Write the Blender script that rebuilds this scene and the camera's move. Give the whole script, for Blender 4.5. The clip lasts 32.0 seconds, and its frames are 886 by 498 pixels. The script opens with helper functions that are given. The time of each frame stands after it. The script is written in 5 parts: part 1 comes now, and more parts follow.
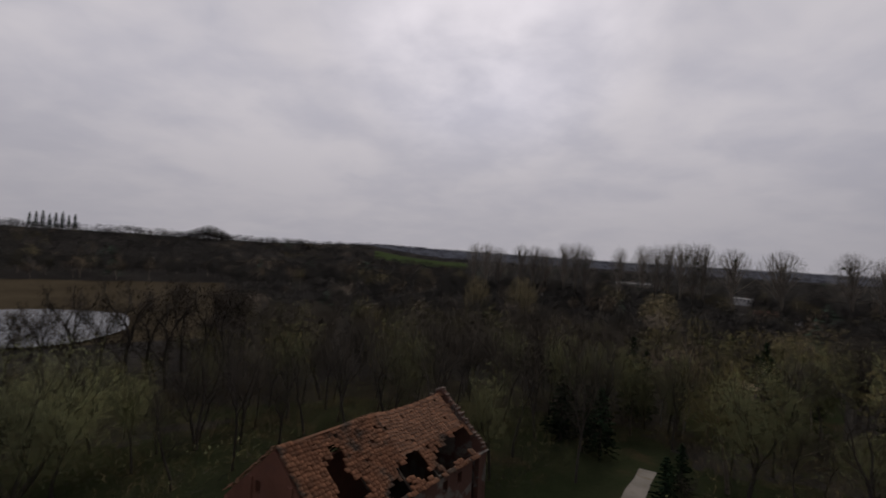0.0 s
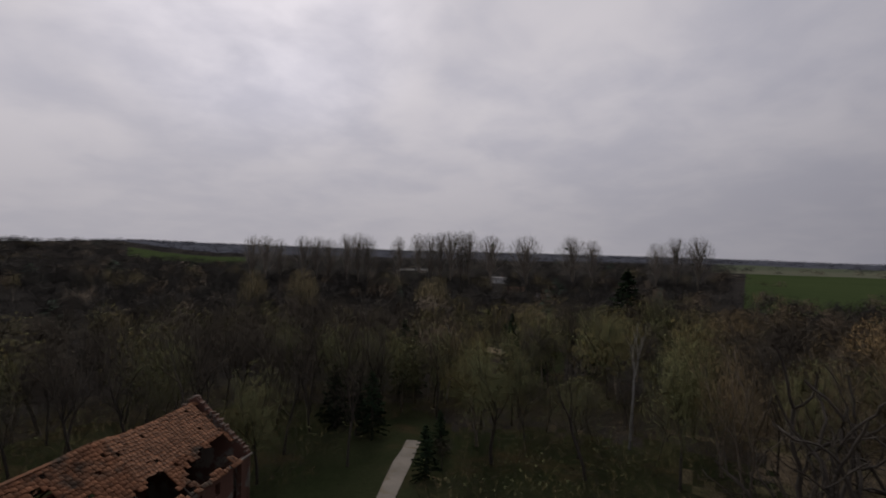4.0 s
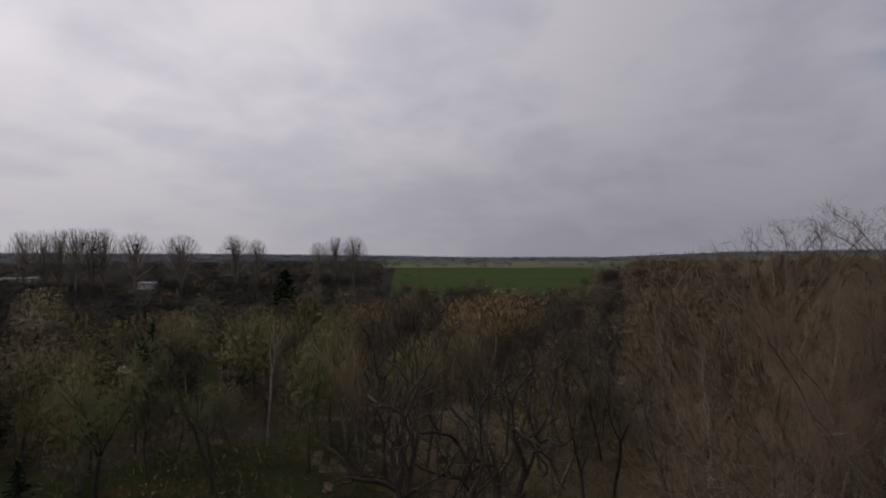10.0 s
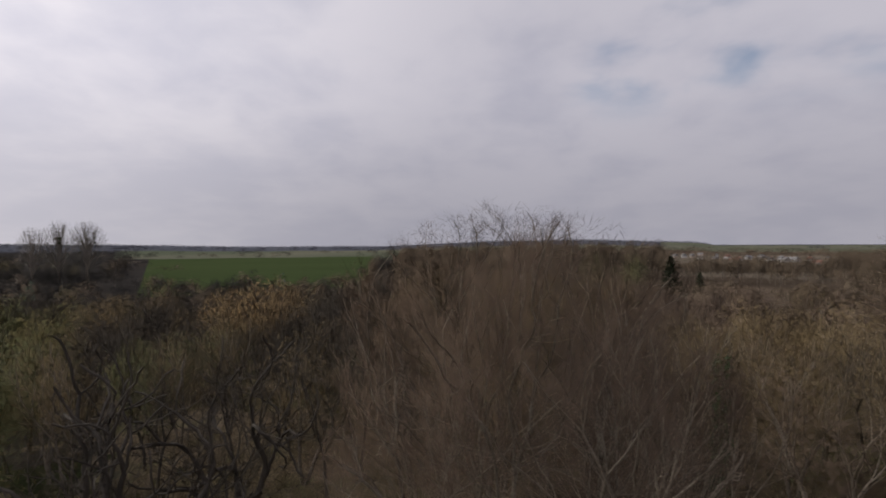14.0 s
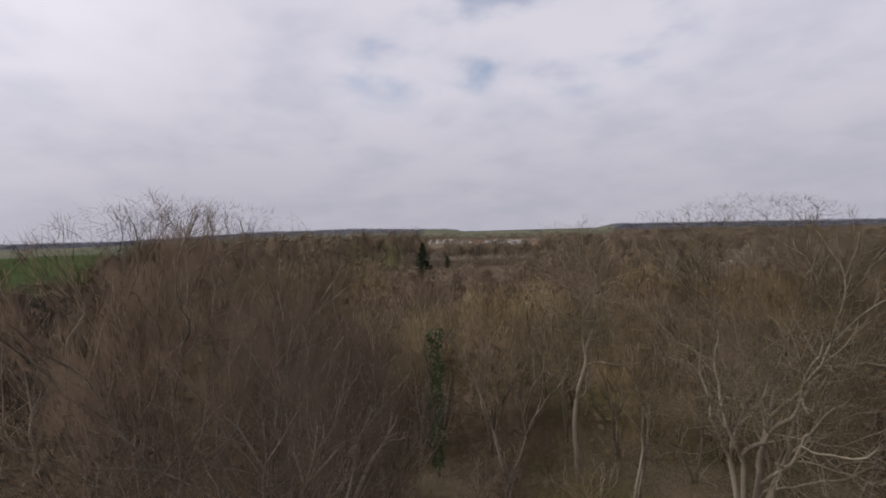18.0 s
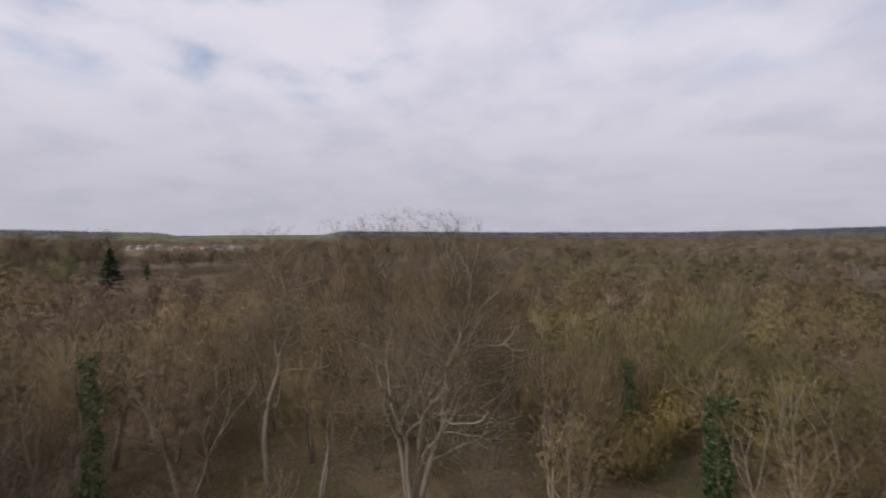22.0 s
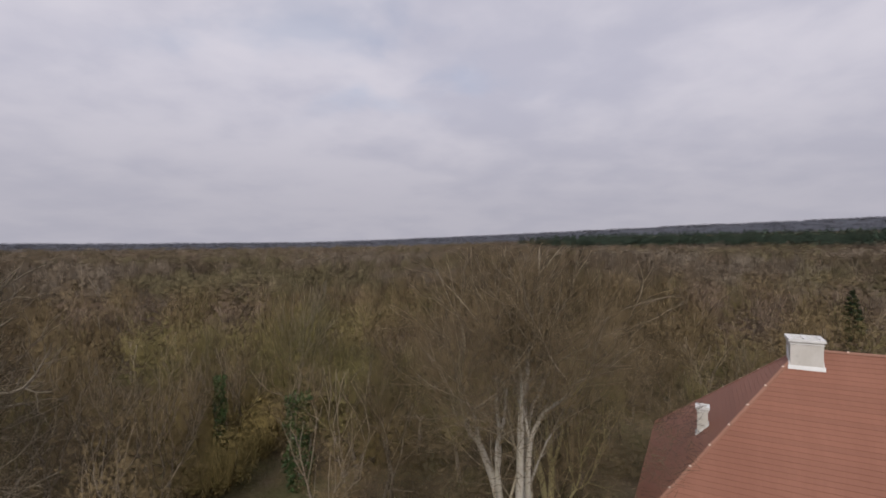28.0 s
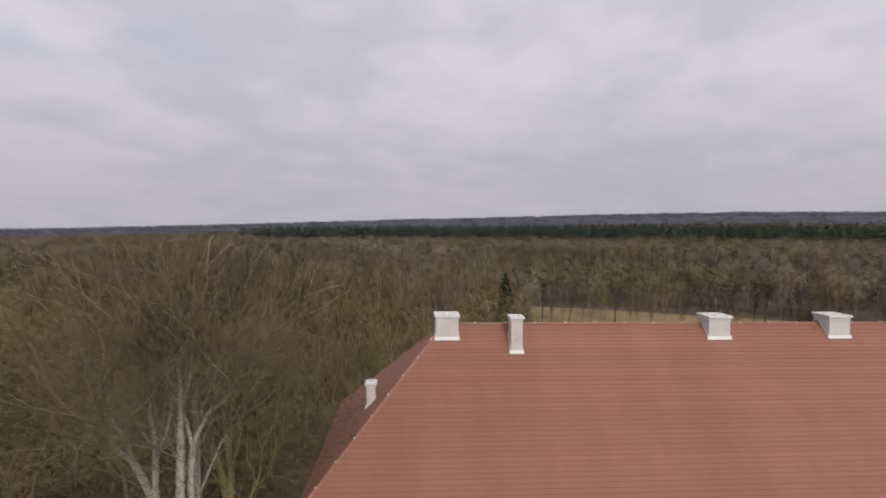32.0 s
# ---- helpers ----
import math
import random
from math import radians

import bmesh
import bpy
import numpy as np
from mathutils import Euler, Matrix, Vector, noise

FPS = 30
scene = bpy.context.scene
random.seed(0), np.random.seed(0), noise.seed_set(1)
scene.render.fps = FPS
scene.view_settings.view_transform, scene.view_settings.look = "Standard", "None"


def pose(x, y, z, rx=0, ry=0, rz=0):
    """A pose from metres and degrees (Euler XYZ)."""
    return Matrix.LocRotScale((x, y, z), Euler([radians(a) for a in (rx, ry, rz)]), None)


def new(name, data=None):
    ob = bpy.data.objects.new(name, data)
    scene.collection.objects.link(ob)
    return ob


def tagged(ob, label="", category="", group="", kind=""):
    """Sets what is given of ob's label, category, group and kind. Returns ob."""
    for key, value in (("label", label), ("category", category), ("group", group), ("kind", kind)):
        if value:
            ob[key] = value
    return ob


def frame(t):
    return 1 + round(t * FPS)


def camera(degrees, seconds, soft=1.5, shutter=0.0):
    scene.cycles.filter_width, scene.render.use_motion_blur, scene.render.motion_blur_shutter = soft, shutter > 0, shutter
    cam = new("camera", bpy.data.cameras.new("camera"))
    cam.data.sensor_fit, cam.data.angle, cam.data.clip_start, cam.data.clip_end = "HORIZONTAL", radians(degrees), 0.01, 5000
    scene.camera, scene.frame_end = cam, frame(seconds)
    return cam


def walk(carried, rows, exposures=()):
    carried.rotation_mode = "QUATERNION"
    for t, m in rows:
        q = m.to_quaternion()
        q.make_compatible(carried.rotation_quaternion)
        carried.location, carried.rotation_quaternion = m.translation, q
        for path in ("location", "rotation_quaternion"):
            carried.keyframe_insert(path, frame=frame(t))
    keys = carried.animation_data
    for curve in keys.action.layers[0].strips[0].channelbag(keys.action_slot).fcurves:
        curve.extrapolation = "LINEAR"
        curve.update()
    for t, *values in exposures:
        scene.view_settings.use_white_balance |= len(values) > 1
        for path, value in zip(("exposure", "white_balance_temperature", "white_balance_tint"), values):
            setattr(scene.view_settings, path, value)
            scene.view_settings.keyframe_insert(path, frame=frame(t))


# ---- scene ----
cam = camera(84.8, 32.0, soft=1.7, shutter=0.4)
METRES, EYE, TILT, LEAN, TURN = 22.0, 21.0, 1.0, -3.0, 0.0
ROWS = [
    (0.0, 0.0, 0.0, 0.0, 0.0, 0.0, -0.0),
    (0.5, 0.0079, -0.0005, 0.0001, -4.35, 1.28, 2.26),
    (1.0, 0.0204, -0.0022, -0.0016, -5.39, 1.29, 2.92),
    (1.5, 0.0328, -0.0035, -0.0022, -9.58, 0.44, 3.34),
    (2.0, 0.0438, -0.0053, -0.0021, -13.9, 0.57, 2.43),
    (2.5, 0.0506, -0.0094, -0.0046, -15.91, 2.23, 2.24),
    (4.5, 0.0995, -0.0298, -0.0008, -28.94, -2.15, 1.05),
    (5.0, 0.1119, -0.0364, -0.0001, -33.77, -0.21, 1.55),
    (5.5, 0.122, -0.0443, 0.0, -38.21, -0.46, 2.73),
    (6.0, 0.1293, -0.0527, 0.0019, -38.15, -1.04, 2.29),
    (6.5, 0.1411, -0.0634, 0.0, -38.92, -1.48, 2.15),
    (7.0, 0.1547, -0.0746, 0.0003, -43.25, -2.34, 1.46),
    (7.5, 0.1575, -0.0872, -0.0017, -46.94, -0.89, 2.01),
    (8.0, 0.169, -0.1016, 0.0024, -49.18, -0.12, 1.61),
    (8.5, 0.1781, -0.1104, -0.0002, -52.32, -0.56, -0.25),
    (9.0, 0.1924, -0.122, 0.0008, -56.41, -0.63, 2.11),
    (9.5, 0.1997, -0.1373, -0.0016, -57.2, -2.12, 1.37),
    (10.0, 0.2018, -0.1512, -0.0032, -62.43, -2.48, 1.04),
    (10.5, 0.2069, -0.1629, -0.0026, -62.66, -3.9, 1.51),
    (11.0, 0.2125, -0.1794, -0.0024, -64.46, -2.05, 1.76),
    (11.5, 0.2183, -0.1963, -0.0031, -68.75, -2.56, 1.04),
    (12.0, 0.2252, -0.2144, -0.0036, -73.09, -3.64, -0.27),
    (12.5, 0.2241, -0.2279, -0.0035, -77.45, -3.22, 1.05),
    (13.0, 0.2259, -0.2448, -0.0024, -77.94, -3.37, -1.17),
    (13.5, 0.2262, -0.2604, -0.0037, -83.37, -3.06, -0.34),
    (14.0, 0.2299, -0.2779, -0.002, -87.76, -3.9, -0.35),
    (14.5, 0.2281, -0.2934, -0.0028, -90.79, -2.99, -0.78),
    (15.0, 0.225, -0.3121, -0.0026, -96.15, -3.36, -1.45),
    (15.5, 0.225, -0.3299, -0.004, -99.85, -5.37, -1.56),
    (17.5, 0.2012, -0.4018, 0.0017, -113.36, -4.75, -1.19),
    (18.0, 0.1934, -0.4175, 0.0014, -114.51, -4.91, -0.44),
    (18.5, 0.1853, -0.432, 0.0026, -117.46, -4.49, -1.65),
    (19.0, 0.1769, -0.4507, 0.0038, -123.25, -5.07, -2.09),
    (19.5, 0.1686, -0.463, 0.0038, -126.47, -3.24, -0.89),
    (20.0, 0.1573, -0.4746, 0.0065, -129.01, -3.49, -2.63),
    (20.5, 0.1472, -0.4847, 0.0059, -132.92, -3.26, -2.92),
    (21.0, 0.1354, -0.4975, 0.0076, -136.57, -3.43, -1.66),
    (21.5, 0.1221, -0.5067, 0.0078, -137.46, -4.01, -2.19),
    (22.0, 0.1057, -0.5163, 0.0072, -145.66, -3.19, -2.85),
    (22.5, 0.0916, -0.5258, 0.0083, -149.93, -3.89, -3.2),
    (23.0, 0.0773, -0.5316, 0.0092, -153.01, -2.86, -3.25),
    (23.5, 0.0636, -0.5353, 0.0108, -156.77, -3.3, -3.71),
    (24.0, 0.0468, -0.5429, 0.0112, -162.78, -3.09, -3.66),
    (24.5, 0.0347, -0.5463, 0.0129, -167.15, -1.4, -2.3),
    (26.5, -0.0257, -0.5551, 0.0167, -177.09, -0.62, -2.72),
    (27.0, -0.0416, -0.5532, 0.0185, -180.84, -0.53, -3.17),
    (27.5, -0.0552, -0.5535, 0.0185, -182.81, -1.48, -3.86),
    (28.0, -0.0698, -0.5515, 0.021, -187.28, 0.1, -2.56),
    (28.5, -0.084, -0.5483, 0.0211, -187.62, -1.04, -4.17),
    (29.0, -0.0994, -0.5445, 0.021, -194.03, 0.34, -4.29),
    (29.5, -0.1143, -0.542, 0.0244, -199.31, 0.74, -4.44),
    (30.0, -0.1277, -0.5341, 0.0239, -201.78, 1.43, -2.66),
    (30.5, -0.1428, -0.5261, 0.0252, -205.3, 1.04, -2.96),
    (31.0, -0.1595, -0.5184, 0.0271, -210.63, 0.11, -3.71),
    (31.5, -0.1709, -0.5075, 0.0273, -215.08, 1.86, -1.73),
    (32.0, -0.1839, -0.4952, 0.028, -218.8, 0.43, -2.26),
]
# the clip's camera opens up as the bright side of the sky leaves the picture
EXPOSURES = [(0, -1.08, 6600, 10), (1, -1.27, 6600, 10), (2, -1.2, 6600, 10), (5, -0.96, 6600, 10), (7, -0.9, 6600, 10), (9, -0.9, 6600, 10), (11, -0.6, 6600, 10), (13, -0.46, 6620, 10), (15, -0.17, 6600, 10), (18, 0.03, 6580, 10), (20, -0.04, 6580, 10), (22, 0.14, 6580, 10), (24, 0.12, 6580, 10), (27, -0.04, 6600, 10), (30, -0.03, 6700, 10), (32, 0.04, 6780, 10)]
walk(cam, [(t, pose(0, 0, EYE, TILT, LEAN, TURN) @ pose(METRES * x, METRES * y, METRES * z, 90 + pitch, roll, yaw)) for t, x, y, z, yaw, pitch, roll in ROWS], EXPOSURES)

# ---- light: overcast sky, brighter round a veiled sun ----
SUN_BEARING, SUN_HEIGHT = 22.0, 36.0
sun = new("sun", bpy.data.lights.new("sun", "SUN"))
sun.data.energy, sun.data.angle, sun.data.color = 2.0, radians(14), (1.0, 0.95, 0.88)
sun.matrix_world = pose(0, 0, 60, 90 - SUN_HEIGHT, 0, 180 - SUN_BEARING)


def node(tree, kind, ins=(), **props):
    n = tree.nodes.new(kind)
    for k, v in props.items():
        if k == "operation":
            n.operation = v
        elif k == "blend_type":
            n.blend_type = v
        elif k == "data_type":
            n.data_type = v
        elif k == "interpolation_type":
            n.interpolation_type = v
    for key, v in dict(ins).items():
        if isinstance(v, bpy.types.NodeSocket):
            tree.links.new(v, n.inputs[key])
        else:
            n.inputs[key].default_value = v
    return n


def math_node(tree, op, a, b=0.0):
    n = tree.nodes.new("ShaderNodeMath")
    n.operation = op
    for i, v in ((0, a), (1, b)):
        if isinstance(v, bpy.types.NodeSocket):
            tree.links.new(v, n.inputs[i])
        else:
            n.inputs[i].default_value = v
    return n.outputs[0]


def mix_rgb(tree, f, a, b, blend="MIX"):
    n = tree.nodes.new("ShaderNodeMix")
    n.data_type, n.blend_type = "RGBA", blend
    for i, v in ((0, f), (6, a), (7, b)):
        if isinstance(v, bpy.types.NodeSocket):
            tree.links.new(v, n.inputs[i])
        elif i == 0:
            n.inputs[i].default_value = v
        else:
            n.inputs[i].default_value = (*v, 1)
    return n.outputs[2]


def smooth(tree, v, lo, hi):
    n = tree.nodes.new("ShaderNodeMapRange")
    n.interpolation_type = "SMOOTHSTEP"
    tree.links.new(v, n.inputs[0])
    n.inputs[1].default_value, n.inputs[2].default_value = lo, hi
    return n.outputs[0]


def noise_tex(tree, vec, scale, detail=5.0, rough=0.55, distort=0.0):
    n = tree.nodes.new("ShaderNodeTexNoise")
    tree.links.new(vec, n.inputs["Vector"])
    n.inputs["Scale"].default_value, n.inputs["Detail"].default_value = scale, detail
    n.inputs["Roughness"].default_value, n.inputs["Distortion"].default_value = rough, distort
    return n.outputs[0]


world = bpy.data.worlds.new("overcast")
scene.world = world
world.use_nodes = True
wt = world.node_tree
wt.nodes.clear()
sky = wt.nodes.new("ShaderNodeTexSky")
sky.sky_type, sky.sun_disc = "NISHITA", False
sky.sun_elevation, sky.sun_rotation = radians(SUN_HEIGHT), radians(SUN_BEARING)
coord = wt.nodes.new("ShaderNodeTexCoord")
sep = node(wt, "ShaderNodeSeparateXYZ", {0: coord.outputs["Generated"]})
up = math_node(wt, "MAXIMUM", sep.outputs[2], 0.0)
lift = math_node(wt, "ADD", up, 0.26)
flat = node(wt, "ShaderNodeCombineXYZ", {0: math_node(wt, "DIVIDE", sep.outputs[0], lift), 1: math_node(wt, "DIVIDE", sep.outputs[1], lift), 2: 0.4})
# cloud deck seen in perspective: broad billows, soft streaks, thin gaps
big = noise_tex(wt, flat.outputs[0], 1.2, 3.0, 0.45, 0.2)
small = noise_tex(wt, flat.outputs[0], 3.8, 5.0, 0.5, 0.2)
gaps = noise_tex(wt, flat.outputs[0], 2.6, 4.0, 0.5, 0.2)
body = smooth(wt, math_node(wt, "ADD", math_node(wt, "MULTIPLY", big, 0.58), math_node(wt, "MULTIPLY", small, 0.42)), 0.36, 0.64)
cloud = mix_rgb(wt, body, (0.510, 0.512, 0.622), (0.660, 0.645, 0.735))
haze = smooth(wt, up, 0.34, 0.0)
cloud = mix_rgb(wt, math_node(wt, "MULTIPLY", haze, 0.7), cloud, (0.395, 0.390, 0.455))
sx, sy, sz = (math.sin(radians(-4.0)) * math.cos(radians(SUN_HEIGHT)), math.cos(radians(-4.0)) * math.cos(radians(SUN_HEIGHT)), math.sin(radians(SUN_HEIGHT)))
toward = node(wt, "ShaderNodeVectorMath", {0: coord.outputs["Generated"], 1: (sx, sy, sz)}, operation="DOT_PRODUCT").outputs["Value"]
glow = smooth(wt, toward, 0.0, 1.0)
core = node(wt, "ShaderNodeVectorMath", {0: coord.outputs["Generated"], 1: (0.06, 0.862, 0.503)}, operation="DOT_PRODUCT").outputs["Value"]
gain = math_node(wt, "ADD", math_node(wt, "ADD", math_node(wt, "MULTIPLY", glow, 0.88), math_node(wt, "MULTIPLY", math_node(wt, "MULTIPLY", smooth(wt, core, 0.93, 1.0), small), 0.9)), 1.0)
cloud = mix_rgb(wt, 1.0, cloud, node(wt, "ShaderNodeCombineXYZ", {0: math_node(wt, "MULTIPLY", gain, math_node(wt, "ADD", math_node(wt, "MULTIPLY", glow, 0.02), 1.0)), 1: gain, 2: math_node(wt, "SUBTRACT", gain, math_node(wt, "MULTIPLY", glow, 0.11))}).outputs[0], "MULTIPLY")
blue = mix_rgb(wt, 1.0, sky.outputs[0], (0.12, 0.12, 0.122), "MULTIPLY")
def near_way(b, e, lo, hi):
    d = node(wt, "ShaderNodeVectorMath", {0: coord.outputs["Generated"], 1: (math.sin(radians(b)) * math.cos(radians(e)), math.cos(radians(b)) * math.cos(radians(e)), math.sin(radians(e)))}, operation="DOT_PRODUCT")
    return smooth(wt, d.outputs["Value"], lo, hi)


away = math_node(wt, "ADD", near_way(122, 21, 0.90, 0.995), math_node(wt, "MULTIPLY", near_way(176, 27, 0.86, 0.995), 0.4))
gap_mask = math_node(wt, "MULTIPLY", math_node(wt, "MULTIPLY", smooth(wt, gaps, 0.46, 0.72), smooth(wt, up, 0.20, 0.30)), math_node(wt, "MULTIPLY", away, 0.75))
back = node(wt, "ShaderNodeBackground", {0: mix_rgb(wt, gap_mask, cloud, blue), 1: 1.0})
wt.links.new(back.outputs[0], wt.nodes.new("ShaderNodeOutputWorld").inputs[0])

# ---- materials ----


def material(name, a, b, scale=1.0, fine=20.0, rough=0.85, bump=0.25, grain=0.35, vary=0.0, metal=0.0, island=0.0, spots=None, stretch=(1, 1, 1), bump_at=0.02, gloss=0.25, clear=0.0, tone=0.0):
    """Two colours in broad stains, fine grain on top, relief from the grain; spots: (colour, scale, low, high)."""
    m = bpy.data.materials.new(name)
    m.use_nodes = True
    t = m.node_tree
    bsdf = t.nodes["Principled BSDF"]
    tc = t.nodes.new("ShaderNodeTexCoord")
    mp = node(t, "ShaderNodeMapping", {0: tc.outputs["Object"], "Scale": stretch}).outputs[0]
    broad = smooth(t, noise_tex(t, mp, scale, 4.0, 0.6), 0.3, 0.7)
    dots = noise_tex(t, mp, fine, 4.0, 0.65)
    col = mix_rgb(t, broad, a, b)
    if spots:
        col = mix_rgb(t, smooth(t, noise_tex(t, mp, spots[1], 5.0, 0.6, 0.4), spots[2], spots[3]), col, spots[0])
    val = math_node(t, "ADD", math_node(t, "MULTIPLY", dots, grain * 2), 1 - grain)
    if vary:
        rnd = t.nodes.new("ShaderNodeObjectInfo").outputs["Random"]
        val = math_node(t, "MULTIPLY", val, math_node(t, "ADD", math_node(t, "MULTIPLY", rnd, vary * 2), 1 - vary))
    if tone:
        own = t.nodes.new("ShaderNodeAttribute")
        own.attribute_name = "tone"
        val = math_node(t, "MULTIPLY", val, math_node(t, "ADD", math_node(t, "MULTIPLY", own.outputs["Fac"], tone * 2), 1 - tone))
    if island:
        rnd = t.nodes.new("ShaderNodeNewGeometry").outputs["Random Per Island"]
        val = math_node(t, "MULTIPLY", val, math_node(t, "ADD", math_node(t, "MULTIPLY", rnd, island * 2), 1 - island))
    col = mix_rgb(t, 1.0, col, node(t, "ShaderNodeCombineXYZ", {0: val, 1: val, 2: val}).outputs[0], "MULTIPLY")
    t.links.new(col, bsdf.inputs["Base Color"])
    bsdf.inputs["Roughness"].default_value, bsdf.inputs["Metallic"].default_value = rough, metal
    bsdf.inputs["Specular IOR Level"].default_value = gloss
    if bump:
        bn = node(t, "ShaderNodeBump", {"Strength": bump, "Distance": bump_at, "Height": dots})
        t.links.new(bn.outputs[0], bsdf.inputs["Normal"])
    if clear:
        # a spray of twigs finer than its outline lets part of the light through
        both = node(t, "ShaderNodeMixShader", {0: clear, 1: bsdf.outputs[0], 2: t.nodes.new("ShaderNodeBsdfTransparent").outputs[0]})
        t.links.new(both.outputs[0], t.nodes["Material Output"].inputs[0])
    return m


BARK_GREY = material("bark_grey", (0.144, 0.121, 0.088), (0.249, 0.215, 0.165), 0.7, 14, 0.9, 0.4, 0.4, 0.15, stretch=(1, 1, 0.3))
BARK_PALE = material("bark_pale", (0.315, 0.293, 0.242), (0.468, 0.436, 0.375), 0.8, 9, 0.85, 0.3, 0.25, spots=((0.333, 0.309, 0.246), 2.2, 0.52, 0.66), stretch=(1, 1, 0.4))
BARK_BUFF = material("bark_buff", (0.26, 0.225, 0.165), (0.36, 0.315, 0.24), 0.8, 9, 0.85, 0.3, 0.25, spots=((0.22, 0.19, 0.13), 2.2, 0.52, 0.66), stretch=(1, 1, 0.4))
BARK_WOOD = material("bark_wood", (0.135, 0.112, 0.084), (0.209, 0.176, 0.135), 0.7, 14, 0.9, 0.4, 0.4, 0.2, stretch=(1, 1, 0.3))
BARK_MOSS = material("bark_moss", (0.24, 0.21, 0.10), (0.34, 0.30, 0.16), 0.8, 12, 0.9, 0.4, 0.35, stretch=(1, 1, 0.3))
BARK_DARK = material("bark_dark", (0.036, 0.031, 0.025), (0.065, 0.055, 0.044), 0.7, 14, 0.9, 0.5, 0.4, 0.2, stretch=(1, 1, 0.3))
BARK_BIRCH = material("bark_birch", (0.186, 0.177, 0.158), (0.260, 0.248, 0.229), 1.2, 9, 0.8, 0.2, 0.25, spots=((0.043, 0.037, 0.031), 2.6, 0.56, 0.64), stretch=(1, 1, 2.5))
TWIG_RUSSET = material("twigs_russet", (0.121, 0.087, 0.063), (0.159, 0.119, 0.087), 0.18, 2.0, 0.9, 0, 0.12, 0.10, island=0.03, gloss=0.0, tone=0.3, clear=0.7)
TWIG_BEECH = material("twigs_beech", (0.087, 0.060, 0.043), (0.114, 0.084, 0.059), 0.18, 2.0, 0.9, 0, 0.12, 0.10, island=0.03, gloss=0.0, tone=0.2, clear=0.50)
TWIG_BROWN = material("twigs_brown", (0.127, 0.093, 0.048), (0.167, 0.127, 0.071), 0.16, 2.0, 0.9, 0, 0.12, 0.16, island=0.03, gloss=0.0, tone=0.3, clear=0.7)
TWIG_OLIVE = material("twigs_olive", (0.112, 0.093, 0.042), (0.162, 0.135, 0.059), 0.16, 2.0, 0.9, 0, 0.12, 0.14, island=0.03, gloss=0.0, tone=0.3, clear=0.7)
# dark alder twigs, deepened further: backlit shade of sunward trees in the colour
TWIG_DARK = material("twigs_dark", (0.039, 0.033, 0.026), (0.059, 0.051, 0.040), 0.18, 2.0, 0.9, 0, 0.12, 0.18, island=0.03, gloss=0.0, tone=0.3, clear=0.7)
TWIG_ORANGE = material("twigs_orange", (0.228, 0.157, 0.076), (0.304, 0.211, 0.110), 0.2, 2.0, 0.9, 0, 0.12, 0.1, island=0.03, gloss=0.0, tone=0.2, clear=0.50)
LEAF_FRESH = material("leaves_fresh", (0.114, 0.120, 0.057), (0.156, 0.163, 0.078), 0.2, 2.0, 0.75, 0, 0.12, 0.15, island=0.03, gloss=0.0, tone=0.2, clear=0.40)
LEAF_YELLOW = material("leaves_yellow", (0.101, 0.094, 0.032), (0.139, 0.124, 0.044), 0.25, 2.0, 0.8, 0, 0.12, 0.12, island=0.03, gloss=0.0, tone=0.2, clear=0.40)
LEAF_WILLOW = material("leaves_willow", (0.164, 0.172, 0.085), (0.215, 0.222, 0.109), 0.2, 2.0, 0.75, 0, 0.12, 0.1, island=0.03, gloss=0.0, tone=0.2, clear=0.40)
LEAF_IVY = material("leaves_ivy", (0.018, 0.042, 0.012), (0.045, 0.080, 0.024), 0.7, 3.0, 0.5, 0, 0.3, 0.1, island=0.4)
NEEDLES = material("needles", (0.018, 0.032, 0.018), (0.034, 0.054, 0.028), 0.4, 3.0, 0.7, 0, 0.3, 0.2, island=0.12, gloss=0.0)
# distant needles, paler and greyer: the haze is worked into their colour
NEEDLES_HAZED = material("needles_hazed", (0.044, 0.064, 0.046), (0.065, 0.088, 0.064), 0.02, 0.3, 0.9, 0, 0.3, island=0.06, gloss=0.0, tone=0.2, clear=0.35)
WOOD_FAR = material("woodland_far", (0.122, 0.094, 0.064), (0.162, 0.125, 0.087), 0.012, 0.25, 0.95, 0, 0.08, island=0.03, gloss=0.0, tone=0.3, clear=0.74)
# darker copy of woodland_far: backlit shade of the sunward woods in its colour
WOOD_FAR_BACKLIT = material("woodland_far_backlit", (0.037, 0.034, 0.031), (0.051, 0.048, 0.042), 0.012, 0.25, 0.95, 0, 0.08, island=0.03, gloss=0.0, tone=0.3, clear=0.74)
TWIG_GREY = material("twigs_grey", (0.180, 0.165, 0.144), (0.228, 0.213, 0.189), 0.1, 2.0, 0.9, 0, 0.12, 0.1, island=0.03, gloss=0.0, tone=0.2, clear=0.48)
WOOD_OLIVE = material("woodland_olive", (0.119, 0.100, 0.056), (0.156, 0.132, 0.077), 0.012, 0.25, 0.95, 0, 0.08, island=0.03, gloss=0.0, tone=0.3, clear=0.74)
WOOD_PALE = material("woodland_pale", (0.159, 0.129, 0.099), (0.208, 0.172, 0.129), 0.012, 0.25, 0.95, 0, 0.08, island=0.03, gloss=0.0, tone=0.3, clear=0.74)
TWIG_PLANE = material("twigs_plane", (0.091, 0.068, 0.039), (0.123, 0.093, 0.056), 0.16, 2.0, 0.9, 0, 0.12, 0.1, island=0.03, gloss=0.0, tone=0.1, clear=0.42)
